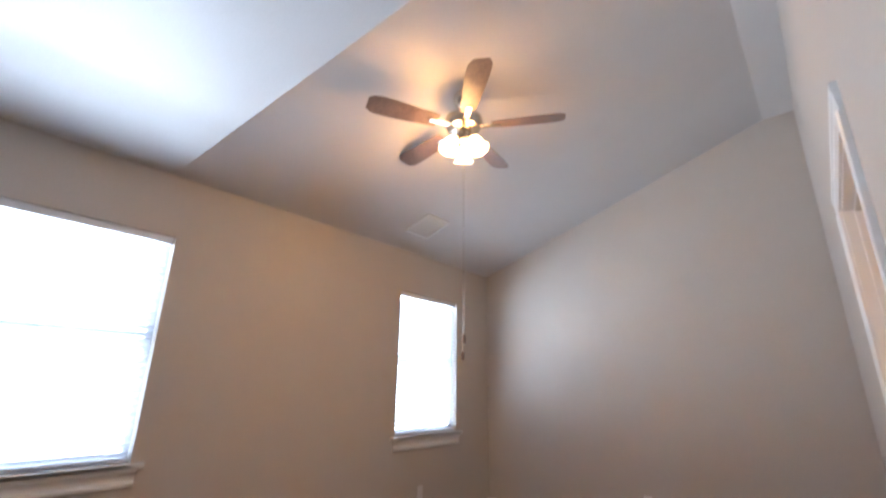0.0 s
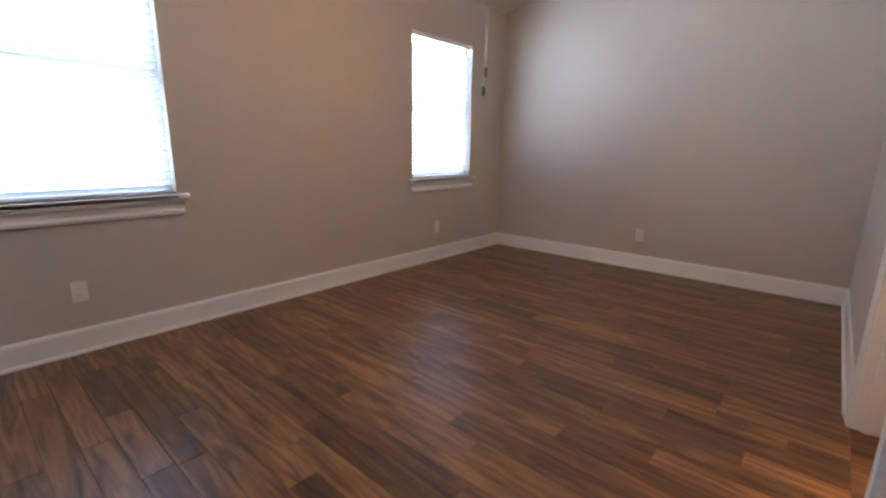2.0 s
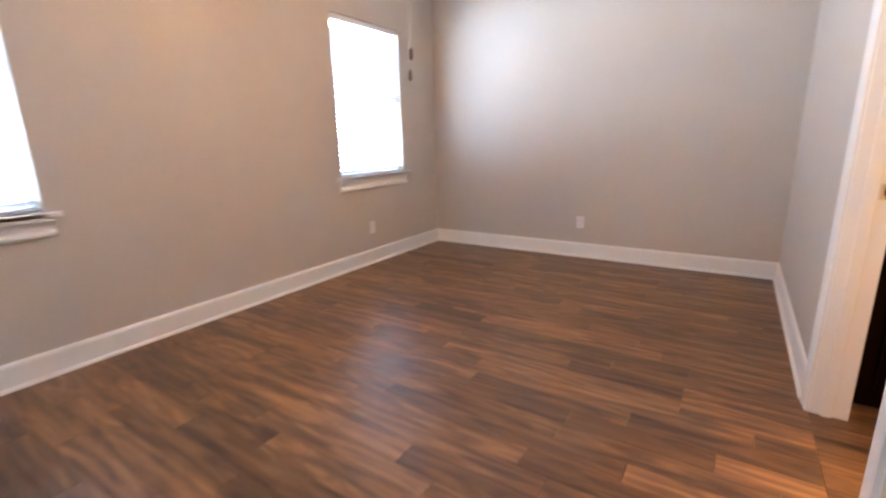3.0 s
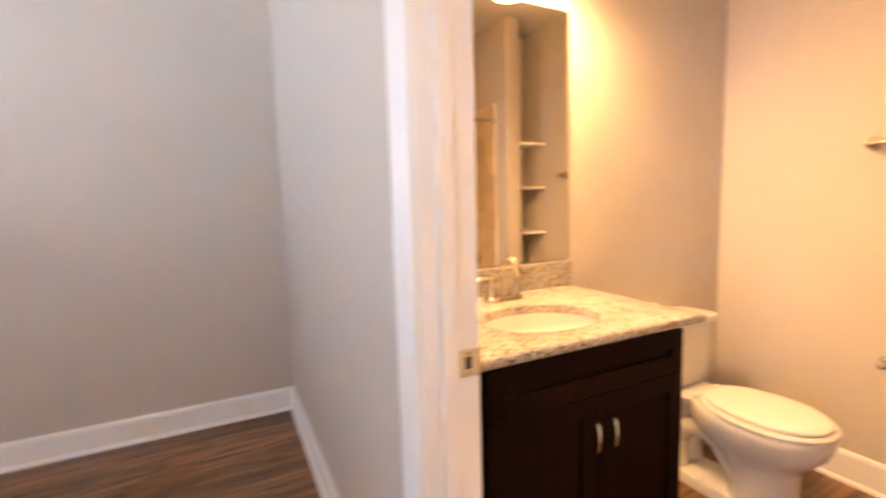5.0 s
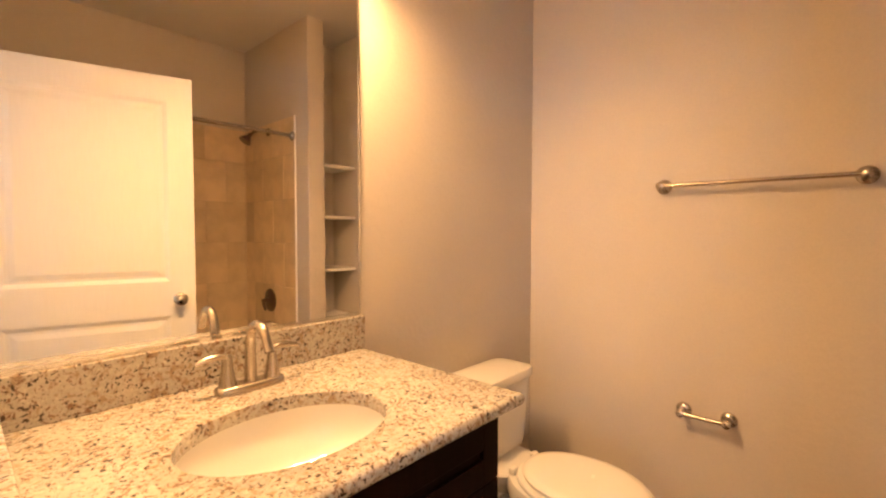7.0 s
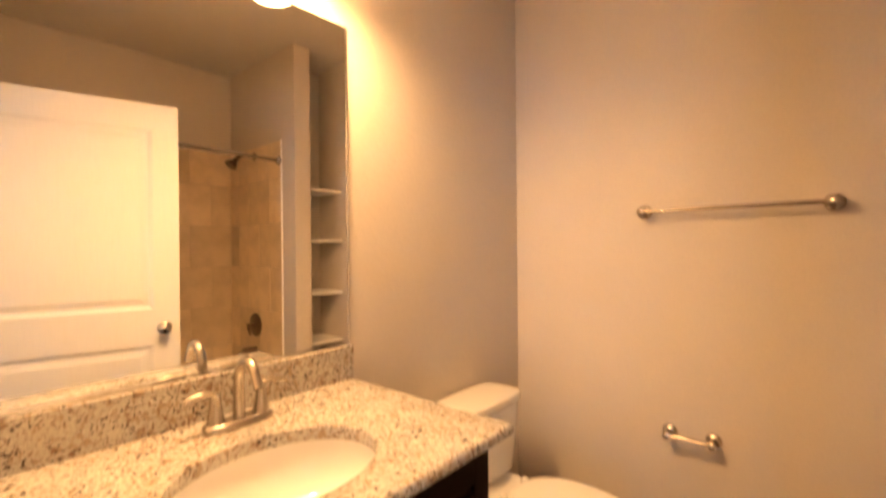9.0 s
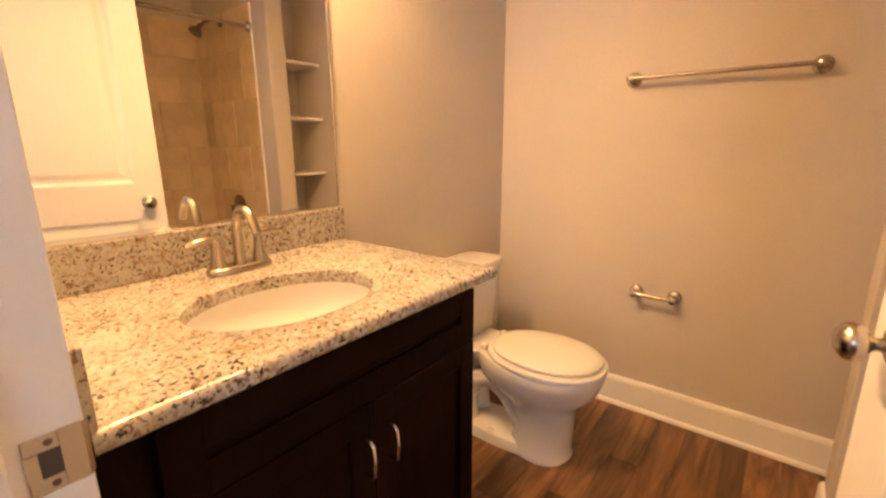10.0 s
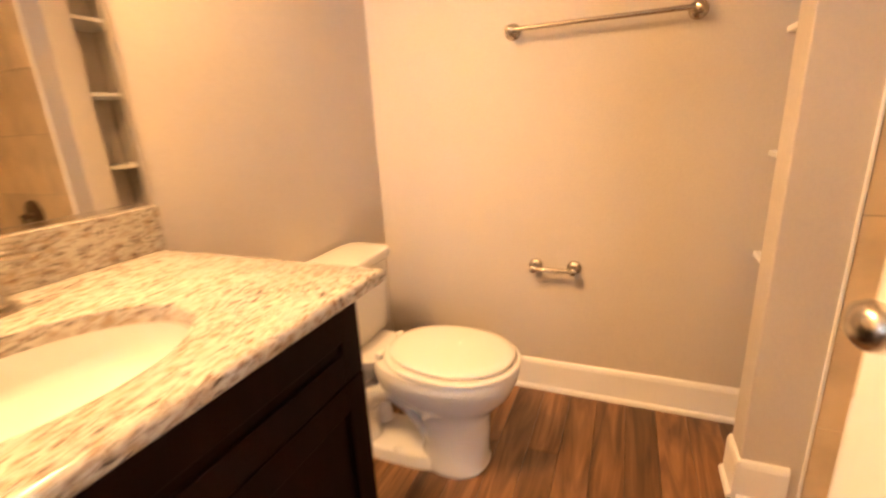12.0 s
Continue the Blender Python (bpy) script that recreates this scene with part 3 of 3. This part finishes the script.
def vanity_cabinet():
    base = thing("vanity_cabinet", "espresso shaker vanity cabinet with a false drawer and two doors", "cabinet", ((CAB0 + CAB1) / 2, 0.38, 0))
    top = CT - 0.032
    bm = bmesh.new()
    box(bm, CAB0, CAB0 + 0.018, CABY, VY - 0.002, 0.10, top, 0.001)
    box(bm, CAB1 - 0.018, CAB1, CABY, VY - 0.002, 0.0, top, 0.001)
    box(bm, CAB0 + 0.018, CAB1 - 0.018, CABY, CABY + 0.018, 0.10, top)
    box(bm, CAB0 + 0.018, CAB1 - 0.018, VY - 0.02, VY - 0.004, 0.10, top)
    box(bm, CAB0 + 0.018, CAB1 - 0.018, CABY + 0.018, VY - 0.02, 0.10, 0.118)
    part("body", bm, ESPRESSO, base)
    part("toe_kick", box(bmesh.new(), CAB0, CAB1 - 0.018, CABY + 0.06, CABY + 0.075, 0, 0.10), ESPRESSO, base)

    def front(name, x0, x1, z0, z1):
        bm, f, r = bmesh.new(), CABY - 0.021, 0.057
        for a, b, c, d in ((x0, x0 + r, z0, z1), (x1 - r, x1, z0, z1), (x0 + r, x1 - r, z0, z0 + r), (x0 + r, x1 - r, z1 - r, z1)):
            box(bm, a, b, f, f + 0.02, c, d, 0.0015)
        ob = part(name, bm, ESPRESSO, base)
        part("panel", box(bmesh.new(), x0 + r - 0.002, x1 - r + 0.002, f + 0.009, f + 0.018, z0 + r - 0.002, z1 - r + 0.002), ESPRESSO, ob)
        return ob

    x0, x1, xm = 0.212, CAB1 - 0.004, 0.583
    front("drawer_front", x0, x1, 0.742, top - 0.012)
    for a, b, hx in ((x0, xm - 0.0015, xm - 0.030), (xm + 0.0015, x1, xm + 0.036)):
        d = front("cabinet_door", a, b, 0.115, 0.738)
        f = CABY - 0.021
        pts = [(hx, f, 0.668), (hx, f - 0.024, 0.670), (hx, f - 0.031, 0.664), (hx, f - 0.034, 0.630), (hx, f - 0.031, 0.596), (hx, f - 0.024, 0.590), (hx, f, 0.592)]
        part("handle", tube(bmesh.new(), pts, 0.0045, 10), CHROME, d, "bright chrome bar pull", True)
    return base


vanity_cabinet()


def countertop():
    base = thing("countertop", "beige granite vanity top speckled dark brown with splashes", "countertop", ((CX0 + CX1) / 2, 0.36, CT - 0.032))
    sx, sy, ra, rb = SINK
    x0, x1, y0, y1 = CX0 + 0.001, CX1, CY0, VY - 0.001
    corners = [math.atan2(y - sy, x - sx) % math.tau for x, y in ((x0, y0), (x1, y0), (x1, y1), (x0, y1))]
    angles = sorted([math.tau * i / 72 for i in range(72)] + corners)

    def rect(inset, z):
        out = []
        a0, a1, b0, b1 = x0, x1 - inset, y0 + inset, y1
        for a in angles:
            c, s = math.cos(a), math.sin(a)
            tx = ((x1 if c > 0 else x0) - sx) / c if abs(c) > 1e-9 else 1e9
            ty = ((y1 if s > 0 else y0) - sy) / s if abs(s) > 1e-9 else 1e9
            d = min(tx, ty)
            out.append((min(max(sx + d * c, a0), a1), min(max(sy + d * s, b0), b1), z))
        return out

    def ell(grow, z):
        return [(sx + (ra + grow) * math.cos(a), sy + (rb + grow) * math.sin(a), z) for a in angles]

    t, r = 0.032, 0.013
    rings = [ell(0, CT - t), ell(0, CT - 0.005), ell(0.0015, CT - 0.0015), ell(0.005, CT), rect(r, CT)]
    for k in range(1, 5):
        q = radians(22.5 * k)
        rings.append(rect(r * (1 - math.sin(q)), CT - r * (1 - math.cos(q))))
    for k in range(0, 5):
        q = radians(22.5 * k)
        rings.append(rect(r * (1 - math.cos(q)), CT - t + r * (1 - math.sin(q))))
    rings.append(ell(0, CT - t))
    part("slab", loft(bmesh.new(), rings, False, False), GRANITE, base, smooth=True)
    part("backsplash", box(bmesh.new(), CX0 + 0.001, CX1 - 0.002, VY - 0.021, VY - 0.001, CT, CT + 0.108, 0.003), GRANITE, base)
    part("side_splash", box(bmesh.new(), CX0 + 0.001, CX0 + 0.026, CY0 + 0.003, VY - 0.022, CT, CT + 0.104, 0.003), GRANITE, base)
    return base


countertop()


def sink():
    sx, sy, ra, rb = SINK
    base = thing("undermount_sink", "white oval undermount porcelain sink in the granite top", "sink", (sx, sy, CT - 0.2))
    rings = []
    for k in range(11):
        q = radians(90 * k / 10)
        s = math.cos(q) ** 0.55 if k < 10 else 0.10
        rings.append(oval(sx, sy, CT - 0.033 - 0.125 * math.sin(q), (ra + 0.006) * max(s, 0.1), (rb + 0.006) * max(s, 0.1), 48))
    inner = list(rings)
    outer = [[(sx + (x - sx) * 1.06, sy + (y - sy) * 1.06, z - 0.008) for x, y, z in ring] for ring in reversed(rings)]
    lip = [oval(sx, sy, CT - 0.033, ra + 0.022, rb + 0.022, 48), oval(sx, sy, CT - 0.042, ra + 0.022, rb + 0.022, 48)]
    rings = outer + [lip[1], lip[0]] + inner
    part("bowl", loft(bmesh.new(), rings), PORCELAIN, base, smooth=True)
    part("drain", turned(bmesh.new(), [(0.026, 0.0), (0.026, 0.002), (0.020, 0.004), (0.016, 0.003), (0.003, 0.006)], Matrix.Translation((sx, sy, CT - 0.159)), 24), NICKEL, base, "brushed nickel drain", True)
    return base


sink()


def faucet():
    fx, fy = 0.594, 0.592
    base = thing("faucet", "brushed nickel two-handle centerset faucet with arched spout", "faucet", (fx, fy, CT))
    rings = [oval(fx, fy, CT + z, 0.083 - i, 0.028 - i, 36, 3.0) for z, i in ((0, 0), (0.012, 0), (0.017, 0.003), (0.019, 0.008))]
    part("base_plate", loft(bmesh.new(), rings), NICKEL, base, smooth=True)
    pts, radii = [], []
    for z in (0.015, 0.04, 0.07, 0.10):
        pts.append((fx, fy, CT + z))
        radii.append(0.0158 - 0.035 * z)
    for k in range(1, 11):
        a = radians(15 * k)
        pts.append((fx, fy - 0.045 + 0.045 * math.cos(a), CT + 0.106 + 0.055 * math.sin(a)))
        radii.append(0.0120 - 0.0001 * k)
    pts.append((fx, fy - 0.100, CT + 0.106))
    radii.append(0.0115)
    spout = part("spout", tube(bmesh.new(), pts, radii, 18), NICKEL, base, smooth=True)
    for s in (-1, 1):
        hx = fx + 0.055 * s
        part("handle", turned(bmesh.new(), [(0.021, 0.012), (0.0195, 0.025), (0.013, 0.060), (0.0115, 0.080), (0.012, 0.086), (0.008, 0.092)], Matrix.Translation((hx, fy, CT)), 22), NICKEL, base, smooth=True)
        lev = [(hx - 0.006 * s, fy, CT + 0.085), (hx + 0.02 * s, fy, CT + 0.091), (hx + 0.045 * s, fy - 0.002, CT + 0.090), (hx + 0.062 * s, fy - 0.003, CT + 0.085), (hx + 0.07 * s, fy - 0.003, CT + 0.083)]
        part("lever", tube(bmesh.new(), lev, [0.008, 0.0082, 0.0075, 0.0065, 0.003], 14), NICKEL, base, smooth=True)
    part("lift_rod", turned(bmesh.new(), [(0.0025, 0.015), (0.0025, 0.075), (0.006, 0.08), (0.006, 0.088), (0.002, 0.092)], Matrix.Translation((fx, fy + 0.022, CT)), 12), NICKEL, base, smooth=True)
    return base


faucet()

mirror = thing("wall_mirror", "frameless rectangular mirror above the vanity backsplash", "mirror", (0.565, VY, 1.035))
MX0, MX1, MZ0, MZ1 = TX + 0.012, 1.003, CT + 0.112, 2.07
part("mirror_glass", box(bmesh.new(), MX0, MX1, VY - 0.0065, VY - 0.0015, MZ0 + 0.004, MZ1, 0.0008), MIRROR, mirror)
part("bottom_channel", box(bmesh.new(), MX0, MX1, VY - 0.010, VY - 0.0008, MZ0 - 0.003, MZ0 + 0.0075, 0.001), CHROME, mirror, "thin chrome channel")
part("edge_trim", box(bmesh.new(), MX1 + 0.0005, MX1 + 0.006, VY - 0.009, VY - 0.0008, MZ0, MZ1, 0.001), CHROME, mirror, "thin bright edge strip")


def vanity_light():
    base = thing("vanity_light", "three-light vanity fixture with frosted glass bell shades, lit", "wall lamp", (SHADES[1], VY, 2.325))
    part("back_plate", box(bmesh.new(), SHADES[0] - 0.05, SHADES[2] + 0.05, VY - 0.022, VY + 0.001, 2.300, 2.385, 0.006), NICKEL, base)
    for sx in SHADES:
        y = 0.515
        part("arm", tube(bmesh.new(), [(sx, VY - 0.02, 2.340), (sx, VY - 0.07, 2.350), (sx, y + 0.02, 2.345), (sx, y, 2.327), (sx, y, 2.300)], 0.009, 12), NICKEL, base, smooth=True)
        part("socket_cup", turned(bmesh.new(), [(0.010, 2.315), (0.024, 2.310), (0.027, 2.280), (0.024, 2.275)], Matrix.Translation((sx, y, 0)), 20), NICKEL, base, smooth=True)
        prof = [(0.027, 2.287), (0.034, 2.277), (0.046, 2.255), (0.055, 2.230), (0.062, 2.200), (0.070, 2.177)]
        prof += [(r - 0.003, z) for r, z in reversed(prof)]
        rings = [[(sx + r * math.cos(math.tau * i / 28), y + r * math.sin(math.tau * i / 28), z) for i in range(28)] for r, z in prof]
        part("shade", loft(bmesh.new(), rings, False, False), SHADE_GLASS, base, "glowing frosted glass shade", True)
    return base


vanity_light()


# ---- toilet ----
def toilet():
    cx = 1.562
    base = thing("toilet", "white two-piece porcelain toilet with the lid closed", "toilet", (cx, 0.3, 0))
    bm = bmesh.new()
    # pedestal and bowl: height, half width, front y, back y
    spec = [(0.000, 0.106, 0.055, 0.30), (0.012, 0.110, 0.048, 0.305), (0.03, 0.107, 0.055, 0.30), (0.08, 0.106, 0.052, 0.29), (0.15, 0.108, 0.048, 0.29),
            (0.215, 0.113, 0.043, 0.32), (0.245, 0.122, 0.030, 0.36), (0.275, 0.145, 0.000, 0.41), (0.315, 0.166, -0.034, 0.45), (0.36, 0.179, -0.052, 0.46), (0.395, 0.183, -0.058, 0.455), (0.405, 0.179, -0.054, 0.45)]
    rings = []
    for z, hw, f, b in spec:
        cy = f + (b - f) * 0.46
        rings.append(oval(cx, cy, z, hw, cy - f, 44, 2.25, b - cy))
    loft(bm, rings)
    part("bowl", bm, PORCELAIN, base, smooth=True)
    bm = bmesh.new()
    rings = [oval(cx, 0.535, z, hw, hd, 36, 4.0) for z, hw, hd in ((0.29, 0.05, 0.08), (0.34, 0.08, 0.10), (0.375, 0.118, 0.125), (0.400, 0.125, 0.13), (0.407, 0.120, 0.125))]
    loft(bm, rings)
    part("tank_deck", bm, PORCELAIN, base, smooth=True)
    for s in (-1, 1):
        x = cx + 0.048 * s
        pts = [(x, 0.22, 0.10), (x, 0.27, 0.17), (x, 0.32, 0.235), (x, 0.39, 0.27), (x, 0.46, 0.25), (x, 0.505, 0.19), (x, 0.51, 0.12), (x, 0.50, 0.03)]
        fine = []
        for a, b in zip(pts, pts[1:]):
            for u in (0, 0.25, 0.5, 0.75):
                fine.append(tuple(p + (q - p) * u for p, q in zip(a, b)))
        part("trapway", tube(bmesh.new(), fine, 0.042, 16), PORCELAIN, base, smooth=True)
        part("bolt_cap", turned(bmesh.new(), [(0.016, 0.0), (0.015, 0.012), (0.009, 0.02), (0.002, 0.022)], Matrix.Translation((cx + 0.085 * s, 0.37, 0.035)), 16), PORCELAIN, base, smooth=True)
    foot = [oval(cx, 0.37, z, 0.108 - i, 0.215 - i, 36, 3.0) for z, i in ((0, 0), (0.034, 0.002), (0.044, 0.007), (0.048, 0.018))]
    part("foot", loft(bmesh.new(), foot), PORCELAIN, base, smooth=True)
    ty = 0.588
    rings = [oval(cx, ty, z, hw, hd, 44, 6.0) for z, hw, hd in ((0.406, 0.165, 0.072), (0.414, 0.178, 0.08), (0.50, 0.195, 0.086), (0.69, 0.208, 0.092), (0.694, 0.206, 0.090))]
    part("tank", loft(bmesh.new(), rings), PORCELAIN, base, smooth=True)
    rings = [oval(cx, ty, z, 0.220 - i, 0.104 - i, 44, 6.0) for z, i in ((0.694, 0.004), (0.698, 0), (0.724, 0), (0.731, 0.004), (0.733, 0.014))]
    part("tank_lid", loft(bmesh.new(), rings), PORCELAIN, base, smooth=True)
    part("flush_lever", tube(bmesh.new(), [(cx - 0.15, ty - 0.088, 0.64), (cx - 0.15, ty - 0.105, 0.64), (cx - 0.12, ty - 0.110, 0.637), (cx - 0.075, ty - 0.110, 0.632)], 0.006, 10), CHROME, base, "chrome flush lever", True)

    def egg(z, inset):
        cy = 0.17
        return oval(cx, cy, z, 0.186 - inset, 0.232 - inset, 48, 2.12, 0.245 - inset)

    part("seat", loft(bmesh.new(), [egg(0.406, 0.006), egg(0.409, 0.001), egg(0.418, 0), egg(0.424, 0.004)]), SEAT_PLASTIC, base, smooth=True)
    part("seat_lid", loft(bmesh.new(), [egg(0.4245, 0.032), egg(0.428, 0.032), egg(0.430, 0.021), egg(0.440, 0.019), egg(0.447, 0.027), egg(0.451, 0.05), egg(0.453, 0.11)]), SEAT_PLASTIC, base, smooth=True)
    for s in (-1, 1):
        part("seat_hinge", box(bmesh.new(), cx + 0.075 * s - 0.018, cx + 0.075 * s + 0.018, 0.400, 0.425, 0.405, 0.432, 0.007), SEAT_PLASTIC, base, smooth=True)
    return base


toilet()


# ---- bars on the end wall ----
def wall_bar(name, label, category, y0, y1, z, bar_r, rose):
    base = thing(name, label, category, (EX, (y0 + y1) / 2, z))
    reach = 0.062
    for y in (y0, y1):
        m = pose(EX, y, z, 0, -90, 0)
        part("rosette", turned(bmesh.new(), [(rose, -0.001), (rose, 0.004), (rose * 0.85, 0.010), (rose * 0.5, 0.014), (rose * 0.42, 0.02)], m, 28), NICKEL, base, smooth=True)
        part("post", turned(bmesh.new(), [(rose * 0.42, 0.012), (rose * 0.38, 0.035), (rose * 0.46, 0.045), (rose * 0.55, reach - 0.005), (rose * 0.5, reach + 0.006), (rose * 0.2, reach + 0.011)], m, 24), NICKEL, base, smooth=True)
    part("bar", tube(bmesh.new(), [(EX - reach + 0.006, y0 + 0.004, z), (EX - reach + 0.006, y1 - 0.004, z)], bar_r, 16), NICKEL, base, smooth=True)
    return base


wall_bar("towel_bar", "brushed nickel towel bar on round posts, empty", "towel bar", -0.525, 0.080, 1.488, 0.0085, 0.030)
wall_bar("paper_holder", "brushed nickel toilet paper holder without a roll", "paper holder", -0.168, -0.012, 0.584, 0.0085, 0.029)

# ---- shelf niche ----
for z in (0.69, 1.035, 1.405, 1.76):
    s = tagged(finish("niche_shelf", box(bmesh.new(), STUB_X1 + 0.001, EX - 0.001, -1.049, -0.770, z - 0.012, z + 0.006, 0.002), TRIM), "white painted shelf board fixed in the niche", "shelf", "niche shelves")

# ---- tub and shower ----
tub = thing("bathtub", "white enamel alcove bathtub between tiled walls", "bathtub", ((TX + STUB_X0) / 2, -1.24, 0))


def tub_ring(inset, z, n=44):
    return oval((TX + STUB_X0) / 2, (TUBY - 0.875) / 2, z, (STUB_X0 - TX) / 2 - 0.012 - inset, (-0.875 - TUBY) / 2 - 0.012 - inset, n, 9.0)


part("shell", loft(bmesh.new(), [tub_ring(0, 0), tub_ring(0, 0.44), tub_ring(0.01, 0.455), tub_ring(0.06, 0.455), tub_ring(0.075, 0.44), tub_ring(0.11, 0.14), tub_ring(0.16, 0.10)]), TUB, tub, smooth=True)
part("spout", tube(bmesh.new(), [(STUB_X0 - 0.01, -1.24, 0.62), (STUB_X0 - 0.09, -1.24, 0.62), (STUB_X0 - 0.13, -1.24, 0.60)], [0.026, 0.024, 0.02], 16), BRONZE, tub, smooth=True)
rod = thing("shower_rod", "straight bronze shower curtain rod without a curtain", "curtain rod", (0.9, -0.87, 1.95))
part("rod", tube(bmesh.new(), [(TX + 0.012, -0.90, 1.945), (STUB_X0 - 0.012, -0.90, 1.945)], 0.0125, 14), NICKEL, rod, smooth=True)
for x, r in ((TX, 90), (STUB_X0, -90)):
    part("flange", turned(bmesh.new(), [(0.032, 0.008), (0.032, 0.014), (0.016, 0.03)], pose(x, -0.90, 1.945, 0, r, 0), 20), NICKEL, rod, smooth=True)
head = thing("wall_shower", "dark bronze shower head on a bent arm", "shower", (STUB_X0, -1.24, 1.98))
part("arm", tube(bmesh.new(), [(STUB_X0 - 0.008, -1.24, 2.02), (STUB_X0 - 0.07, -1.24, 2.025), (STUB_X0 - 0.12, -1.24, 2.0), (STUB_X0 - 0.15, -1.24, 1.97)], 0.010, 12), BRONZE, head, smooth=True)
part("head", turned(bmesh.new(), [(0.014, 0.03), (0.018, 0.0), (0.040, -0.03), (0.042, -0.042), (0.01, -0.044)], pose(STUB_X0 - 0.155, -1.24, 1.962, 0, 38, 0), 24), BRONZE, head, smooth=True)
part("flange", turned(bmesh.new(), [(0.03, 0.008), (0.028, 0.014), (0.012, 0.02)], pose(STUB_X0, -1.24, 2.02, 0, -90, 0), 20), BRONZE, head, smooth=True)
valve = thing("shower_valve", "dark bronze round shower valve with a lever", "shower valve", (STUB_X0, -1.24, 0.80))
part("plate", turned(bmesh.new(), [(0.085, 0.008), (0.083, 0.014), (0.06, 0.020), (0.03, 0.024)], pose(STUB_X0, -1.24, 0.80, 0, -90, 0), 32), BRONZE, valve, smooth=True)
part("lever", tube(bmesh.new(), [(STUB_X0 - 0.02, -1.24, 0.80), (STUB_X0 - 0.065, -1.24, 0.80), (STUB_X0 - 0.07, -1.22, 0.77), (STUB_X0 - 0.072, -1.19, 0.74)], [0.018, 0.016, 0.011, 0.008], 14), BRONZE, valve, smooth=True)
TILE_TOP = 2.08
structure("trim", box(bmesh.new(), STUB_X0 - 0.011, STUB_X0 - 0.0005, -0.880, -0.872, 0.0, TILE_TOP, 0.002), TRIM, "thin white edge strip beside the shower tiles", "tile trim")

# ---- tiles and planks ----
def tile_field(name, m, wide, high, cut):
    """Grout bed and tiles on the local xz plane, facing local -y."""
    o = bmesh.new()
    join(o, box(bmesh.new(), 0, wide, -0.005, -0.0008, 0, high), m)
    bed = tagged(finish(name, o, GAP_DARK), "beige travertine shower tiles with narrow grout joints", "tiled wall", kind="structure")
    size, gap, meshes = 0.305, 0.003, {}
    row, z = 0, 0.0
    while z < high - 0.02:
        h = min(size, high - z)
        x = -cut if row % 2 else 0.0
        while x < wide - 0.01:
            a, b = max(0, x), min(wide, x + size)
            if b - a > 0.02:
                key = (round(b - a, 3), round(h, 3))
                if key not in meshes:
                    t = box(bmesh.new(), -key[0] / 2 + gap / 2, key[0] / 2 - gap / 2, -0.0075, -0.002, -key[1] / 2 + gap / 2, key[1] / 2 - gap / 2, 0.0012, 1)
                    bmesh.ops.recalc_face_normals(t, faces=t.faces)
                    mesh = bpy.data.meshes.new("tile")
                    t.to_mesh(mesh)
                    t.free()
                    mesh.materials.append(TRAVERTINE)
                    meshes[key] = mesh
                ob = new("tile", meshes[key])
                ob.parent = bed
                ob.matrix_basis = m @ pose((a + b) / 2, 0, z + h / 2)
            x += size
        z += size
        row += 1
    return bed


tile_field("tiles_back", pose(STUB_X0, TUBY, 0, 0, 0, 180), STUB_X0 - TX, TILE_TOP, 0.15)
tile_field("tiles_valve", pose(STUB_X0, -0.88, 0, 0, 0, -90), -0.88 - TUBY, TILE_TOP, 0.15)
tile_field("tiles_foot", pose(TX, TUBY, 0, 0, 0, 90), -0.88 - TUBY, TILE_TOP, 0.15)


def plank_floor(name, x0, x1, y0, y1, seed, label):
    rng = random.Random(seed)
    bed = structure(name, box(bmesh.new(), x0 - 0.1, x1 + 0.05, y0 - 0.1, y1 + 0.1, -0.1, -0.006), SUBFLOOR, label, "floor")
    width, meshes, y = 0.112, {}, y0
    while y < y1:
        w = min(width, y1 - y + 0.01)
        x = x0
        first = True
        while x < x1 - 0.001:
            length = rng.choice((0.55, 0.75, 0.9, 1.1, 1.25))
            if first:
                length *= rng.choice((0.35, 0.6, 0.85, 1.0))
                first = False
            length = min(length, x1 - x)
            if x1 - x - length < 0.12:
                length = x1 - x
            key = (round(length, 3), round(w, 3))
            if key not in meshes:
                t = bmesh.new()
                a, b = length / 2 - 0.0006, w / 2 - 0.0005
                loft(t, [[(-a, -b, -0.006), (a, -b, -0.006), (a, b, -0.006), (-a, b, -0.006)], [(-a, -b, -0.0012), (a, -b, -0.0012), (a, b, -0.0012), (-a, b, -0.0012)],
                         [(-a + 0.0012, -b + 0.0012, 0), (a - 0.0012, -b + 0.0012, 0), (a - 0.0012, b - 0.0012, 0), (-a + 0.0012, b - 0.0012, 0)]])
                bmesh.ops.recalc_face_normals(t, faces=t.faces)
                mesh = bpy.data.meshes.new("plank")
                t.to_mesh(mesh)
                t.free()
                mesh.materials.append(PLANK)
                meshes[key] = mesh
            ob = new("plank", meshes[key])
            ob.parent = bed
            ob.location = (x + length / 2, y + w / 2, 0)
            x += length
        y += width
    return bed


plank_floor("floor_bedroom", WX, 0.0, BY, FY, 3, "dark red-brown wood strip floor with a satin sheen")
plank_floor("floor_bathroom", 0.0, EX, TUBY, VY, 5, "red-brown wood strip floor in the bathroom")
